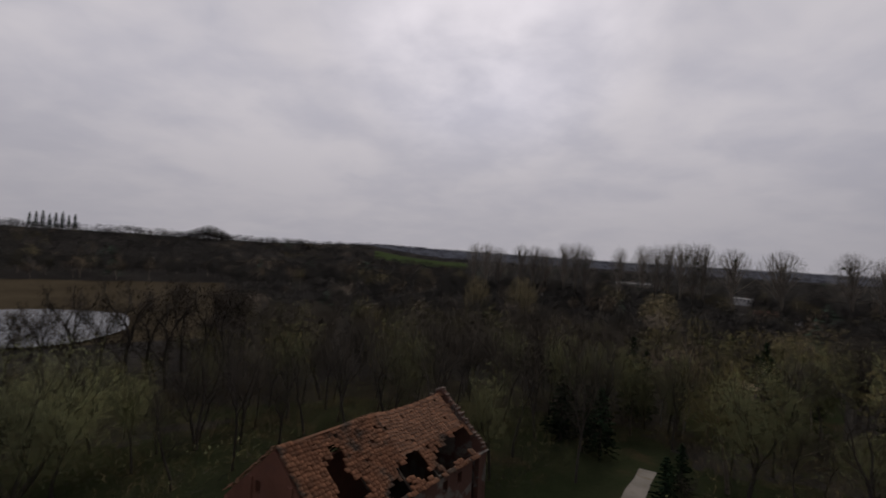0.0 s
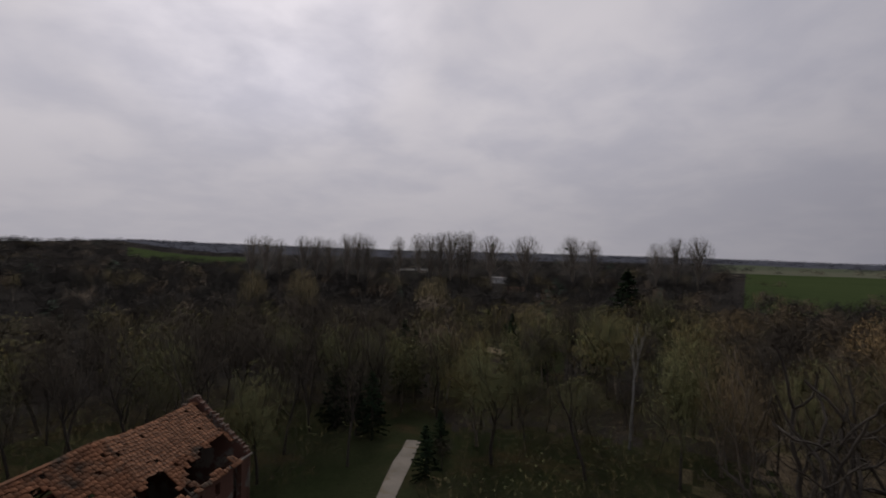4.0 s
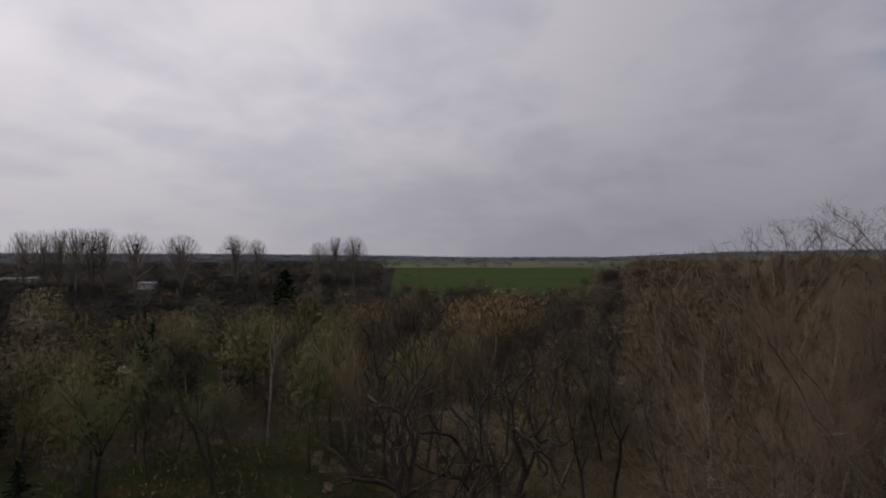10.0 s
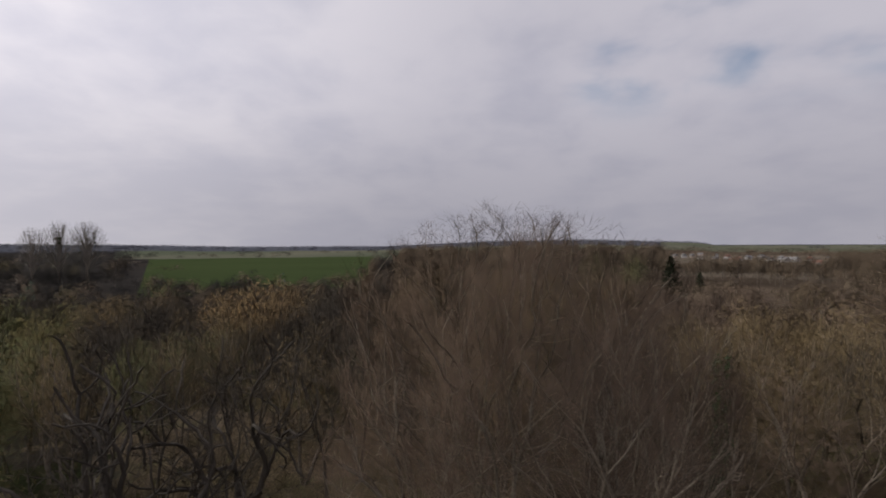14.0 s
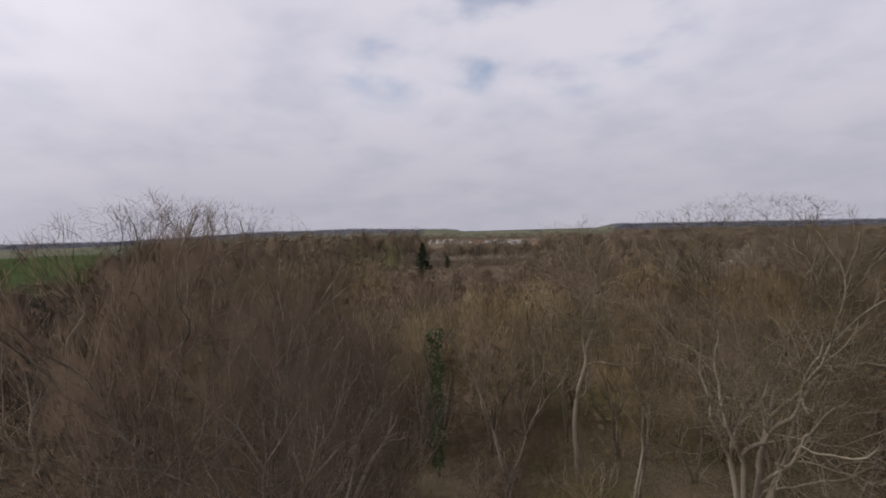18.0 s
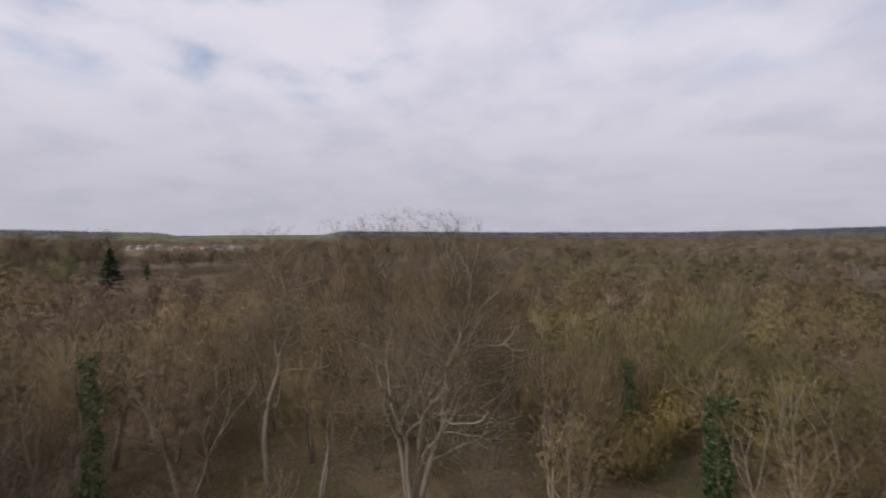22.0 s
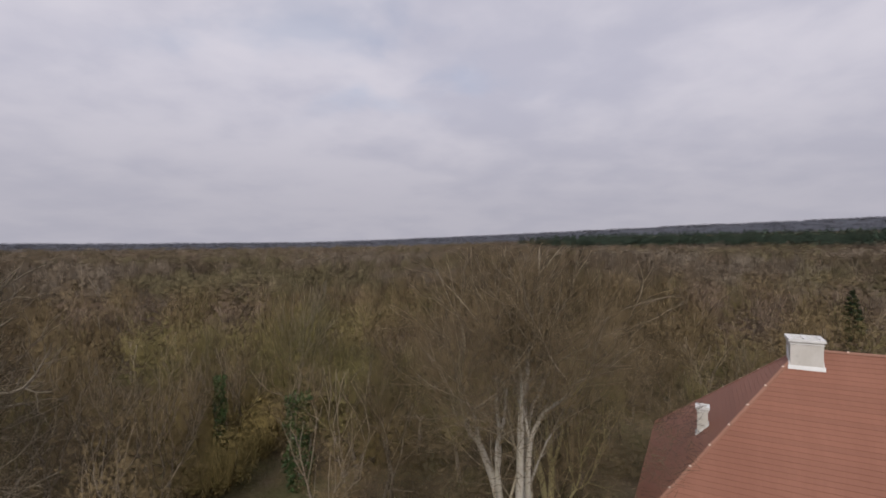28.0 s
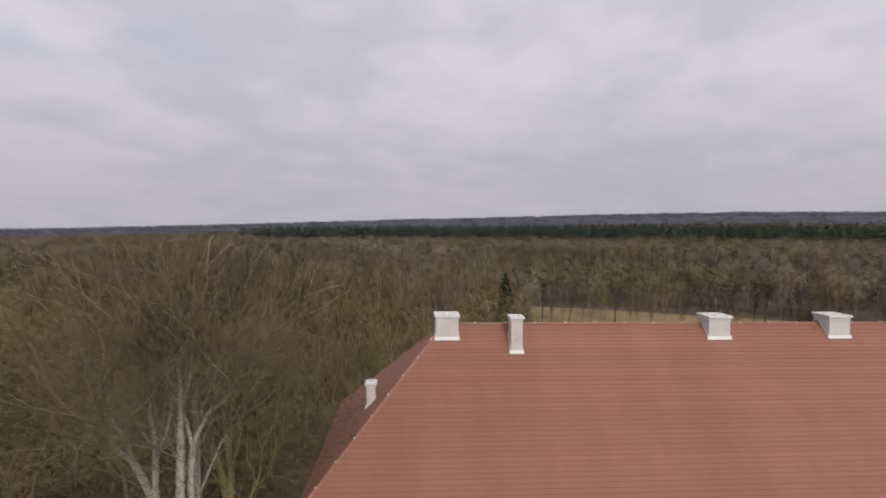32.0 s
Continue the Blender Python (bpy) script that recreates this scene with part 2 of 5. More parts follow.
TWIG_TAN = material("twigs_tan", (0.204, 0.168, 0.090), (0.264, 0.216, 0.120), 0.2, 2.0, 0.9, 0, 0.12, 0.1, island=0.03, gloss=0.0, tone=0.1, clear=0.5)
TWIG_YELLOW = material("twigs_yellow", (0.170, 0.132, 0.051), (0.230, 0.178, 0.072), 0.2, 2.0, 0.9, 0, 0.12, 0.15, island=0.03, gloss=0.0, tone=0.1, clear=0.5)
TWIG_ALDER = material("twigs_alder", (0.045, 0.037, 0.03), (0.07, 0.058, 0.046), 0.18, 2.0, 0.9, 0, 0.12, 0.15, gloss=0.0, tone=0.28)
# blue-grey of distance haze put into the colour of the ridge trees
RIDGE_WOODS_HAZED = material("ridge_woods_hazed", (0.076, 0.077, 0.088), (0.096, 0.096, 0.108), 0.01, 0.2, 0.95, 0, 0.25, island=0.06, gloss=0.0, tone=0.2, clear=0.50)
MISTLETOE = material("mistletoe", (0.035, 0.042, 0.016), (0.06, 0.07, 0.026), 0.8, 6.0, 0.8, 0, 0.3, island=0.12, gloss=0.0)
# ---- the ground: one sheet from the lawn under the camera to the hills ----


def bearing_table(b, pairs):
    """Value at a bearing, running smoothly round the compass between the pairs."""
    bs = [p[0] for p in pairs]
    vs = [p[1] for p in pairs]
    return np.interp(np.asarray(b) % 360, [bs[-1] - 360] + bs + [bs[0] + 360], [vs[-1]] + vs + [vs[0]])


SKYLINE = [(0, 0.85), (20, 0.45), (40, 0.22), (55, -0.05), (66, -0.36), (80, -0.45), (92, 0.0), (104, 0.1), (115.5, -0.25), (117, -0.5),
           (132, -0.5), (134, -0.15), (155, -0.33), (172, -0.32), (181, -0.05), (195, 0.48), (215, 1.3), (237, 1.95), (250, 2.15), (262, 2.0), (290, 1.9), (318, 1.75), (338, 1.55), (351, 1.2)]
VALLEY = [(0, -5), (20, -6), (35, -6), (50, -3), (62, -5), (80, -5), (100, -2), (130, -3), (160, -5), (180, -5), (205, -2), (235, -3), (270, -1), (300, -4), (322, -6), (340, -5)]
HILL_AT = [(0, 3000), (60, 3200), (180, 3200), (205, 2600), (260, 2400), (290, 1200), (312, 820), (340, 900), (349, 1500)]
CREST = [(0, 0), (290, 10), (312, 13), (345, 13), (352, 4)]


def ease(x):
    x = np.clip(x, 0, 1)
    return x * x * (3 - 2 * x)


def ground_z(x, y):
    x, y = np.asarray(x, float), np.asarray(y, float)
    r = np.hypot(x, y)
    b = np.degrees(np.arctan2(x, y)) % 360
    dip = bearing_table(b, VALLEY)
    far = bearing_table(b, HILL_AT)
    top = 21 + far * np.tan(np.radians(bearing_table(b, SKYLINE))) - bearing_table(b, CREST)
    z = dip * ease((r - 48) / 70)
    rise = ease((r - 240) / (far - 240)) ** 1.25
    z = z + (top - z) * rise
    z = z - np.maximum(r - far, 0) * 0.03
    bumps = 0.25 * np.sin(x * 0.11 + 1.3) * np.cos(y * 0.09) + 0.6 * np.sin(x * 0.021) * np.sin(y * 0.026 + 0.7) * ease((r - 60) / 100)
    return z + bumps * ease((r - 25) / 25)


def gz(x, y):
    return float(ground_z(x, y))


def bd(b, d):
    """The place at a compass bearing and distance."""
    return d * math.sin(radians(b)), d * math.cos(radians(b))


GROUND = material("forest_floor", (0.121, 0.094, 0.064), (0.172, 0.136, 0.092), 0.06, 1.6, 0.95, 0.6, 0.45, spots=((0.086, 0.083, 0.041), 0.075, 0.46, 0.66), bump_at=0.15, gloss=0.0)
LAWN = material("rough_grass", (0.019, 0.025, 0.011), (0.030, 0.034, 0.017), 0.08, 2.2, 0.95, 0.6, 0.4, spots=((0.048, 0.039, 0.021), 0.11, 0.52, 0.68), bump_at=0.12, gloss=0.0)
FIELD = material("winter_wheat", (0.040, 0.056, 0.023), (0.049, 0.066, 0.027), 0.006, 0.3, 0.9, 0.2, 0.15, stretch=(1, 0.4, 1), gloss=0.0)
PLOUGH = material("ploughed_field", (0.105, 0.088, 0.066), (0.15, 0.125, 0.095), 0.008, 0.3, 0.95, 0.3, 0.2, gloss=0.0)
REEDS = material("reed_bed", (0.053, 0.042, 0.027), (0.073, 0.058, 0.037), 0.03, 1.0, 0.95, 0.5, 0.35, gloss=0.0)
FAR_FLOOR = material("far_woods_floor", (0.076, 0.059, 0.043), (0.109, 0.084, 0.061), 0.006, 0.12, 0.95, 0.8, 0.4, bump_at=3.0, gloss=0.0)
# sunward woods floor, its colour darkened for the shade between crowns
SHADED_FLOOR = material("shaded_woods_floor", (0.027, 0.025, 0.023), (0.041, 0.037, 0.033), 0.02, 0.3, 0.95, 0.6, 0.4, bump_at=0.5, gloss=0.0)
MEADOW = material("pale_meadow", (0.17, 0.132, 0.072), (0.23, 0.18, 0.10), 0.06, 0.5, 0.95, 0.4, 0.3, gloss=0.0)
FIELD_FAR = material("far_fields", (0.08, 0.094, 0.062), (0.135, 0.13, 0.095), 0.002, 0.05, 0.95, 0.2, 0.15, stretch=(0.4, 1, 1), gloss=0.0)
# ridge ground: its blue-grey is haze mixed into the base colour
FAR_RIDGE_HAZED = material("far_ridge_hazed", (0.070, 0.074, 0.088), (0.09, 0.094, 0.109), 0.004, 0.06, 0.95, 0.5, 0.3, bump_at=5.0, gloss=0.0)


def cover(b, r):
    """Which ground cover lies at a bearing and distance: 0 forest floor, 1 grass, 2 wheat, 3 plough, 4 reeds, 5 woods,
    6 far ridge with haze in its colour, 7 sunward woods with shade in its colour, 8 far fields.
    """
    b %= 360
    if r < 46:
        return 0 if 62 < b < 205 else 1
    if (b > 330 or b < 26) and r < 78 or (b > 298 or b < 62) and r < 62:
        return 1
    if 26 <= b < 40 and 75 < r < 135:
        return 1
    if 300 < b < 336 and 150 < r < 354:
        return 4
    if (b > 352 or b < 3.4) and 900 < r < 1230:
        return 2
    if 57 < b < 80 and 265 < r < 900:
        return 2
    if 54 < b < 112 and (900 if b < 80 else 520) < r < 1600:
        return 8
    if 112.5 < b < 127 and 360 < r < 820:
        return 3
    if 112 <= b < 134 and 1100 < r < 2900:
        return 8
    if 227 < b < 254 and 124 < r < 168:
        return 9
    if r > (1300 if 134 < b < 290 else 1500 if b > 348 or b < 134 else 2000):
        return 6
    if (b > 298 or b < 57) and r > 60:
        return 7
    if r > 130:
        return 5
    return 0


RADII = [0.0, 6, 12, 18, 24, 30, 36, 42, 48, 54, 60, 67, 75, 83, 92, 101, 112, 124, 137, 150, 165, 182, 200, 220, 242, 266, 292, 322, 354, 390, 430, 475, 522, 575, 632, 695, 765, 841, 925, 1020, 1120, 1230, 1355, 1490, 1640, 1800, 1980, 2180, 2290, 2400, 2520, 2640, 2770, 2900, 3050, 3200, 3520, 3870, 4300, 4800]


def sheet():
    bearings = np.arange(0, 360, 1.0)
    radii = [0.0] + list(range(2, 84, 2)) + [r for r in RADII if r > 83]
    vs = [(0, 0, gz(0, 0))]
    for r in radii[1:]:
        a = np.radians(bearings)
        x, y = r * np.sin(a), r * np.cos(a)
        vs += list(zip(x, y, ground_z(x, y)))
    n, fs, mi = len(bearings), [], []
    for j in range(n):
        fs.append((0, 1 + (j + 1) % n, 1 + j))
        mi.append(0)
    for i in range(len(radii) - 2):
        for j in range(n):
            a, c = 1 + i * n, 1 + (i + 1) * n
            fs.append((a + j, a + (j + 1) % n, c + (j + 1) % n, c + j))
            b, r = bearings[j] + 0.5, (radii[i + 1] + radii[i + 2]) / 2
            if r < 84:
                at = Vector((*bd(b, r), 0.0))
                b += 16 * noise.noise(at * 0.13) + 9 * noise.noise(at * 0.6)
                r += 4 * noise.noise(at * 0.17 + Vector((7, 3, 1))) + 3 * noise.noise(at * 0.7)
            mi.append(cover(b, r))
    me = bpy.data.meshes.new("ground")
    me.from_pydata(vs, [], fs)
    for m in (GROUND, LAWN, FIELD, PLOUGH, REEDS, FAR_FLOOR, FAR_RIDGE_HAZED, SHADED_FLOOR, FIELD_FAR, MEADOW):
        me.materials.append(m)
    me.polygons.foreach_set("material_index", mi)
    me.polygons.foreach_set("use_smooth", [True] * len(fs))
    if me.polygons[0].normal.z < 0:
        me.flip_normals()
    return tagged(new("ground", me), "rolling ground with park lawn, leaf litter, wheat fields and wooded hills", "ground", kind="structure")


ground = sheet()
# ---- tree building ----


class Stock:
    """Triangles gathered for one mesh, with a shading normal for each corner and a tone for each tree."""

    def __init__(self):
        self.v, self.f, self.m, self.k, self.t, self.n = [], [], [], [], [], 0

    def add(self, v, f, m=0):
        v, f = np.asarray(v, np.float32), np.asarray(f, np.int32)
        self.v.append(v)
        self.f.append(f + self.n)
        self.m.append(np.full(len(f), m, np.int32))
        self.n += len(v)

    def arrays(self):
        if not self.v:
            return np.zeros((0, 3), np.float32), np.zeros((0, 3), np.int32), np.zeros(0, np.int32)
        return np.concatenate(self.v), np.concatenate(self.f), np.concatenate(self.m)


def mesh_of(name, v, f, mats, mi=None, soft_faces=False, normals=None, tone=None):
    me = bpy.data.meshes.new(name)
    me.vertices.add(len(v))
    me.vertices.foreach_set("co", np.asarray(v, np.float32).ravel())
    me.loops.add(len(f) * 3)
    me.loops.foreach_set("vertex_index", np.asarray(f, np.int32).ravel())
    me.polygons.add(len(f))
    me.polygons.foreach_set("loop_start", np.arange(len(f), dtype=np.int32) * 3)
    for m in mats:
        me.materials.append(m)
    if mi is not None:
        me.polygons.foreach_set("material_index", mi)
    if soft_faces:
        me.polygons.foreach_set("use_smooth", np.ones(len(f), bool))
    me.update(calc_edges=True)
    if tone is not None:
        me.attributes.new("tone", "FLOAT", "POINT").data.foreach_set("value", np.broadcast_to(np.asarray(tone, np.float32), (len(v),)).copy())
    if normals is not None:
        me.polygons.foreach_set("use_smooth", np.ones(len(f), bool))
        me.normals_split_custom_set_from_vertices(normals)
    return me


def rounded(v, f, height, radius, low=0.45):
    """Normals of a rounded crown for its loose twigs, and the faces wound to look outward with them."""
    n = unit((v - np.array([0, 0, height * low], np.float32)) / np.array([radius, radius, height * (1 - low)], np.float32) + np.array([0, 0, 0.25], np.float32))
    g = np.cross(v[f[:, 1]] - v[f[:, 0]], v[f[:, 2]] - v[f[:, 0]])
    back = (g * n[f[:, 0]]).sum(1) < 0
    f = f.copy()
    f[back] = f[back][:, [0, 2, 1]]
    return n.astype(np.float32), f


def unit(v):
    return v / (np.linalg.norm(v, axis=-1, keepdims=True) + 1e-9)


def tube(stock, pts, rad, sides=5, m=0):
    """A tapered limb along a line of points."""
    pts, rad = np.asarray(pts, float), np.asarray(rad, float)
    d = np.gradient(pts, axis=0)
    d = unit(d)
    ref = np.where(np.abs(d[:, 2:3]) > 0.9, np.array([[1.0, 0, 0]]), np.array([[0, 0, 1.0]]))
    a = unit(np.cross(d, ref))
    b = np.cross(d, a)
    ang = np.arange(sides) * 2 * np.pi / sides
    ring = pts[:, None, :] + rad[:, None, None] * (np.cos(ang)[None, :, None] * a[:, None, :] + np.sin(ang)[None, :, None] * b[:, None, :])
    v = ring.reshape(-1, 3)
    i = np.arange(len(pts) - 1)[:, None] * sides
    j = np.arange(sides)[None, :]
    k = (j + 1) % sides
    q = np.stack([i + j, i + k, i + sides + k, i + sides + j], -1).reshape(-1, 4)
    stock.add(v, np.concatenate([q[:, [0, 1, 2]], q[:, [0, 2, 3]]]), m)


def slivers(stock, base, way, length, width, rng, m=0, face=None, loose=0.45):
    """Thin tapering twigs: one narrow triangle each, its flat side turned loosely outward where face is given."""
    turn = rng.normal(size=way.shape)
    if face is not None:
        turn = face + turn * loose
    side = unit(np.cross(way, turn))
    w = (width * rng.uniform(0.6, 1.4, len(base)))[:, None] * side * 0.5
    tip = base + way * length[:, None]
    v = np.stack([base - w, base + w, tip], 1).reshape(-1, 3)
    stock.add(v, np.arange(len(v)).reshape(-1, 3), m)


def leaves(stock, at, size, rng, m=0, face=None):
    """Small leaf clumps: one loose quad's half each, turned at random or loosely outward."""
    a = unit(rng.normal(size=at.shape))
    b = rng.normal(size=at.shape) if face is None else face + rng.normal(size=at.shape) * 0.4
    if face is not None:
        a = unit(np.cross(b, a))
    b = unit(np.cross(a, b))
    s = (size * rng.uniform(0.6, 1.4, len(at)))[:, None]
    v = np.stack([at - a * s * 0.5, at + a * s * 0.5, at + b * s * 0.9], 1).reshape(-1, 3)
    stock.add(v, np.arange(len(v)).reshape(-1, 3), m)


def limb(rng, p, d, length, r, wander, lift, steps, end=0.25):
    """Points and radii of one crooked limb that bends towards the light."""
    pts, d = [np.array(p, float)], unit(np.array(d, float))
    for _ in range(steps):
        d = unit(d + rng.normal(size=3) * wander + np.array([0, 0, lift]))
        pts.append(pts[-1] + d * length / steps)
    pts = np.array(pts)
    return pts, r * np.linspace(1, end, len(pts))


def grow(seed, height=20.0, radius=6.0, stems=1, first=0.3, depth=4, ratio=0.76, angle=0.42, side=2, lift=0.09, wander=0.13, tilt=0.2, trunk=0.3, base=0.2, twigs=9000, twig=(0.4, 1.0),
         width=0.03, spread=0.3, even=0.4, fan=0.8, hang=0.0, leaf=0, leaf_size=0.12, fine=0.0, keep=0.72, flare=1.3, low=0.46, square=2.4, brush=0, stem_keep=0.72, stem_wander=0.06, arm=0.3, hollow=0.0):
    """A broadleaf: stems that divide again and again inside a domed crown, then bear twigs. first: the share of the height
    below the first fork, base: where the crown begins, fine: the thinnest wood that is drawn, even: the share of twigs
    on shoots too fine to draw, spread through the whole crown."""
    rng = np.random.default_rng(seed)
    wood, crown = Stock(), Stock()
    mid = height * (base + (1 - base) * low)

    def inside(p):
        h = (p[2] - mid) / ((height - mid) if p[2] > mid else (mid - height * base))
        return (math.hypot(p[0], p[1]) / radius) ** square + abs(h) ** square < 1

    todo, bears = [], []
    for s in range(stems):
        a = 2 * np.pi * (s + rng.uniform(0, 0.6)) / stems
        out = tilt * rng.uniform(0.5, 1.2) if stems > 1 else rng.uniform(0, 0.04)
        d = np.array([math.cos(a) * math.sin(out), math.sin(a) * math.sin(out), math.cos(out)])
        p = np.array([math.cos(a), math.sin(a), 0]) * (0.7 * trunk * (stems > 1)) - d * 0.5
        todo.append((p, d, height * first * rng.uniform(0.8, 1.2) + 0.5, trunk * rng.uniform(0.75, 1.0), 0))
    while todo:
        p, d, length, r, level = todo.pop()
        if level:
            go = 0.3
            while go < length and inside(p + d * go):
                go += 0.3
            length = go
        n = max(2, int(length / (0.55 if level else 0.9)))
        pts, rad = limb(rng, p, d, length, r, wander if level else stem_wander, (lift if level else 0.03) - hang * level, n, keep if level else stem_keep)
        if level == 0:
            rad[0] *= flare
        if r > fine:
            tube(wood, pts, rad, 7 if r > 0.15 else 5 if r > 0.06 else 3, 0 if r > 0.09 else 1 if r > 0.03 else 2)
        if level >= depth - 1:
            bears.append((pts, level))
        if level == depth or length < 0.5:
            continue
        end = unit(pts[-1] - pts[-2])
        forks = 3 if rng.random() < 0.3 else 2
        az = rng.uniform(0, 6.28)
        for k in range(forks + side):
            if k < forks:
                q, along, a, r2, l2 = pts[-1], end, angle * rng.uniform(0.6, 1.2) * (0.55 if k == 0 else 1.0), rad[-1] * (0.86 if k == 0 else 0.68), ratio
            else:
                if level == 0 and rng.random() < 0.5:
                    continue
                i = rng.uniform(0.3 if level else 0.55, 0.92) * n
                q, along, a, r2, l2 = pts[int(i)], unit(pts[int(i) + 1] - pts[int(i)]), angle * rng.uniform(1.3, 2.1), rad[int(i)] * rng.uniform(0.3, 0.5), ratio * rng.uniform(0.55, 0.95)
            t = unit(np.cross(along, [math.cos(az), math.sin(az), 0.3]))
            t = math.cos(az + k * 2.4) * t + math.sin(az + k * 2.4) * np.cross(along, t)
            nd = unit(along * math.cos(a) + t * math.sin(a) + np.array([0, 0, 0.10]))
            todo.append((q, nd, length * l2 * rng.uniform(0.85, 1.15) if level else height * (1 - first) * arm * (1 if k < forks else 0.85) * rng.uniform(0.85, 1.15), r2, level + 1))
    tips = np.concatenate([b[0][1:] for b in bears])
    aim = np.concatenate([unit(b[0][1:] - b[0][:-1]) for b in bears])
    pick = rng.integers(0, len(tips), twigs)
    way = unit(aim[pick] * 0.7 + unit(rng.normal(size=(twigs, 3))) * fan + np.array([0, 0, 0.08 - hang * 3]))
    foot = tips[pick] + rng.normal(size=(twigs, 3)) * spread
    loose = np.where(rng.uniform(0, 1, twigs) < even)[0]
    q = unit(rng.normal(size=(len(loose), 3))) * rng.uniform(0, 1, (len(loose), 1)) ** 0.4
    q[:, 2] = np.where(q[:, 2] > 0, q[:, 2] * (height - mid) * 0.93, q[:, 2] * (mid - height * base)) + mid
    q[:, :2] *= radius * 0.96
    foot[loose] = q
    way[loose] = unit((q - np.array([0, 0, height * 0.35])) / np.array([radius, radius, height * 0.7]) * 0.6 + unit(rng.normal(size=q.shape)) * fan)
    foot = foot - way * twig[0] * 0.5
    if hollow:
        # no twigs in the shaded middle under the crown
        keeps = foot[:, 2] > height * (hollow - 0.4 * (np.hypot(foot[:, 0], foot[:, 1]) / radius) ** 2)
        foot, way = foot[keeps], way[keeps]
    twigs = len(foot)
    long = rng.uniform(twig[0], twig[1], twigs)
    if brush:
        # upright shoots that make the ragged top of the crown
        high = np.where(tips[:, 2] > 0.78 * np.percentile(tips[:, 2], 99))[0]
        pick = rng.choice(high, brush)
        up_way = unit(aim[pick] * 0.6 + unit(rng.normal(size=(brush, 3))) * 0.45 + np.array([0, 0, 0.5]))
        way, foot = np.concatenate([way, up_way]), np.concatenate([foot, tips[pick] + rng.normal(size=(brush, 3)) * 0.12])
        long = np.concatenate([long, rng.uniform(0.4, 1.1, brush)])
    dome = np.array([radius, radius, height * 0.55])
    slivers(crown, foot, way, long, width, rng, 0, unit((foot - np.array([0, 0, height * 0.45])) / dome + np.array([0, 0, 0.25])), 0.4)
    if leaf:
        pick = rng.integers(0, twigs, leaf)
        spot = foot[pick] + way[pick] * rng.uniform(0.2, 1.2, (leaf, 1)) * twig[1] + rng.normal(size=(leaf, 3)) * 0.1
        leaves(crown, spot, leaf_size, rng, 1, unit((spot - np.array([0, 0, height * 0.45])) / dome + np.array([0, 0, 0.25])))
    (wv, wf, wm), (cv, cf, cm_) = wood.arrays(), crown.arrays()
    top = 0.965 * height / np.percentile(cv[:, 2], 98.0 if brush else 99.5)
    for v in (wv, cv):
        v[:, 2] *= top
        v[:, 2] = np.where(v[:, 2] > 0.965 * height, 0.965 * height + (v[:, 2] - 0.965 * height) * 0.45, v[:, 2])
    return (wv, wf, wm), (cv, cf, cm_)


def spruce(seed, height=14.0, radius=2.6, boughs=70, per=18, width=0.16, bare=0.06):
    """A conifer: whorls of drooping boughs hung with needles on one stem."""
    rng = np.random.default_rng(seed)
    wood, crown = Stock(), Stock()
    pts, rad = limb(rng, (0, 0, -0.4), (0, 0, 1), height + 0.4, 0.018 * height, 0.01, 0.05, 8, 0.06)
    tube(wood, pts, rad, 7)
    tb, td, tl = [], [], []
    for k in range(boughs):
        f = bare + (1 - bare) * (k + rng.uniform(0, 1)) / boughs
        a = k * 2.4 + rng.normal() * 0.3
        reach = radius * (1 - f) ** 0.8 * rng.uniform(0.75, 1.15) + 0.15
        p = np.array([0, 0, f * height])
        d = np.array([math.cos(a), math.sin(a), 0.15 - 0.35 * (1 - f)])
        bp, br = limb(rng, p, d, reach, 0.035, 0.05, 0.02, 3, 0.3)
        tube(wood, bp, br, 3)
        g = rng.uniform(0.05, 1, per) * 2.999
        i = g.astype(int)
        tb.append(bp[i] + (bp[i + 1] - bp[i]) * (g - i)[:, None])
        td.append(unit(d[None] * 0.7 + rng.normal(size=(per, 3)) * 0.55 + np.array([0, 0, -0.25])))
        tl.append(rng.uniform(0.25, 0.6, per) * (0.5 + 0.5 * reach / radius) * height / 12)
    slivers(crown, np.concatenate(tb), np.concatenate(td), np.concatenate(tl), width, rng)
    return wood.arrays(), crown.arrays()


class Kind:
    """One grown tree, ready to be planted many times: its two meshes and what it is called."""

    def __init__(self, name, label, parts, bark, crown_mats, height, crown_label=""):
        (wv, wf, wm), (cv, cf, cm_) = parts
        self.name, self.label, self.height = name, label, height
        self.wood = mesh_of(name + "_trunk", wv, wf, (bark + bark[-1:] * 2)[:3] if isinstance(bark, list) else [bark, bark, bark], wm, True)
        nn, cf = rounded(cv, cf, height, max(1.0, float(np.percentile(np.hypot(cv[:, 0], cv[:, 1]), 96))))
        self.crown = mesh_of(name + "_crown", cv, cf, crown_mats, cm_, normals=nn, tone=0.5)
        self.crown_label = crown_label

    def plant(self, x, y, height=None, turn=0.0, wide=1.0, label="", group="", sink=0.0):
        s = (height or self.height) / self.height
        root = new(self.name)
        root.empty_display_size = 0.5
        root.matrix_basis = Matrix.LocRotScale((x, y, gz(x, y) - sink), Euler((0, 0, radians(turn))), (s * wide, s * wide, s))
        for nm, me in (("trunk", self.wood), ("crown", self.crown)):
            ob = new(nm, me)
            ob.parent = root
            if nm == "crown" and self.crown_label:
                tagged(ob, self.crown_label)
        return tagged(root, label or self.label, "shrub" if "shrub" in self.name else "tree", group)


def part(name, bm, mat, parent, label="", soft_faces=False):
    """Links a bmesh as one mesh under a thing or under a part."""
    me = bpy.data.meshes.new(name)
    bmesh.ops.recalc_face_normals(bm, faces=bm.faces)
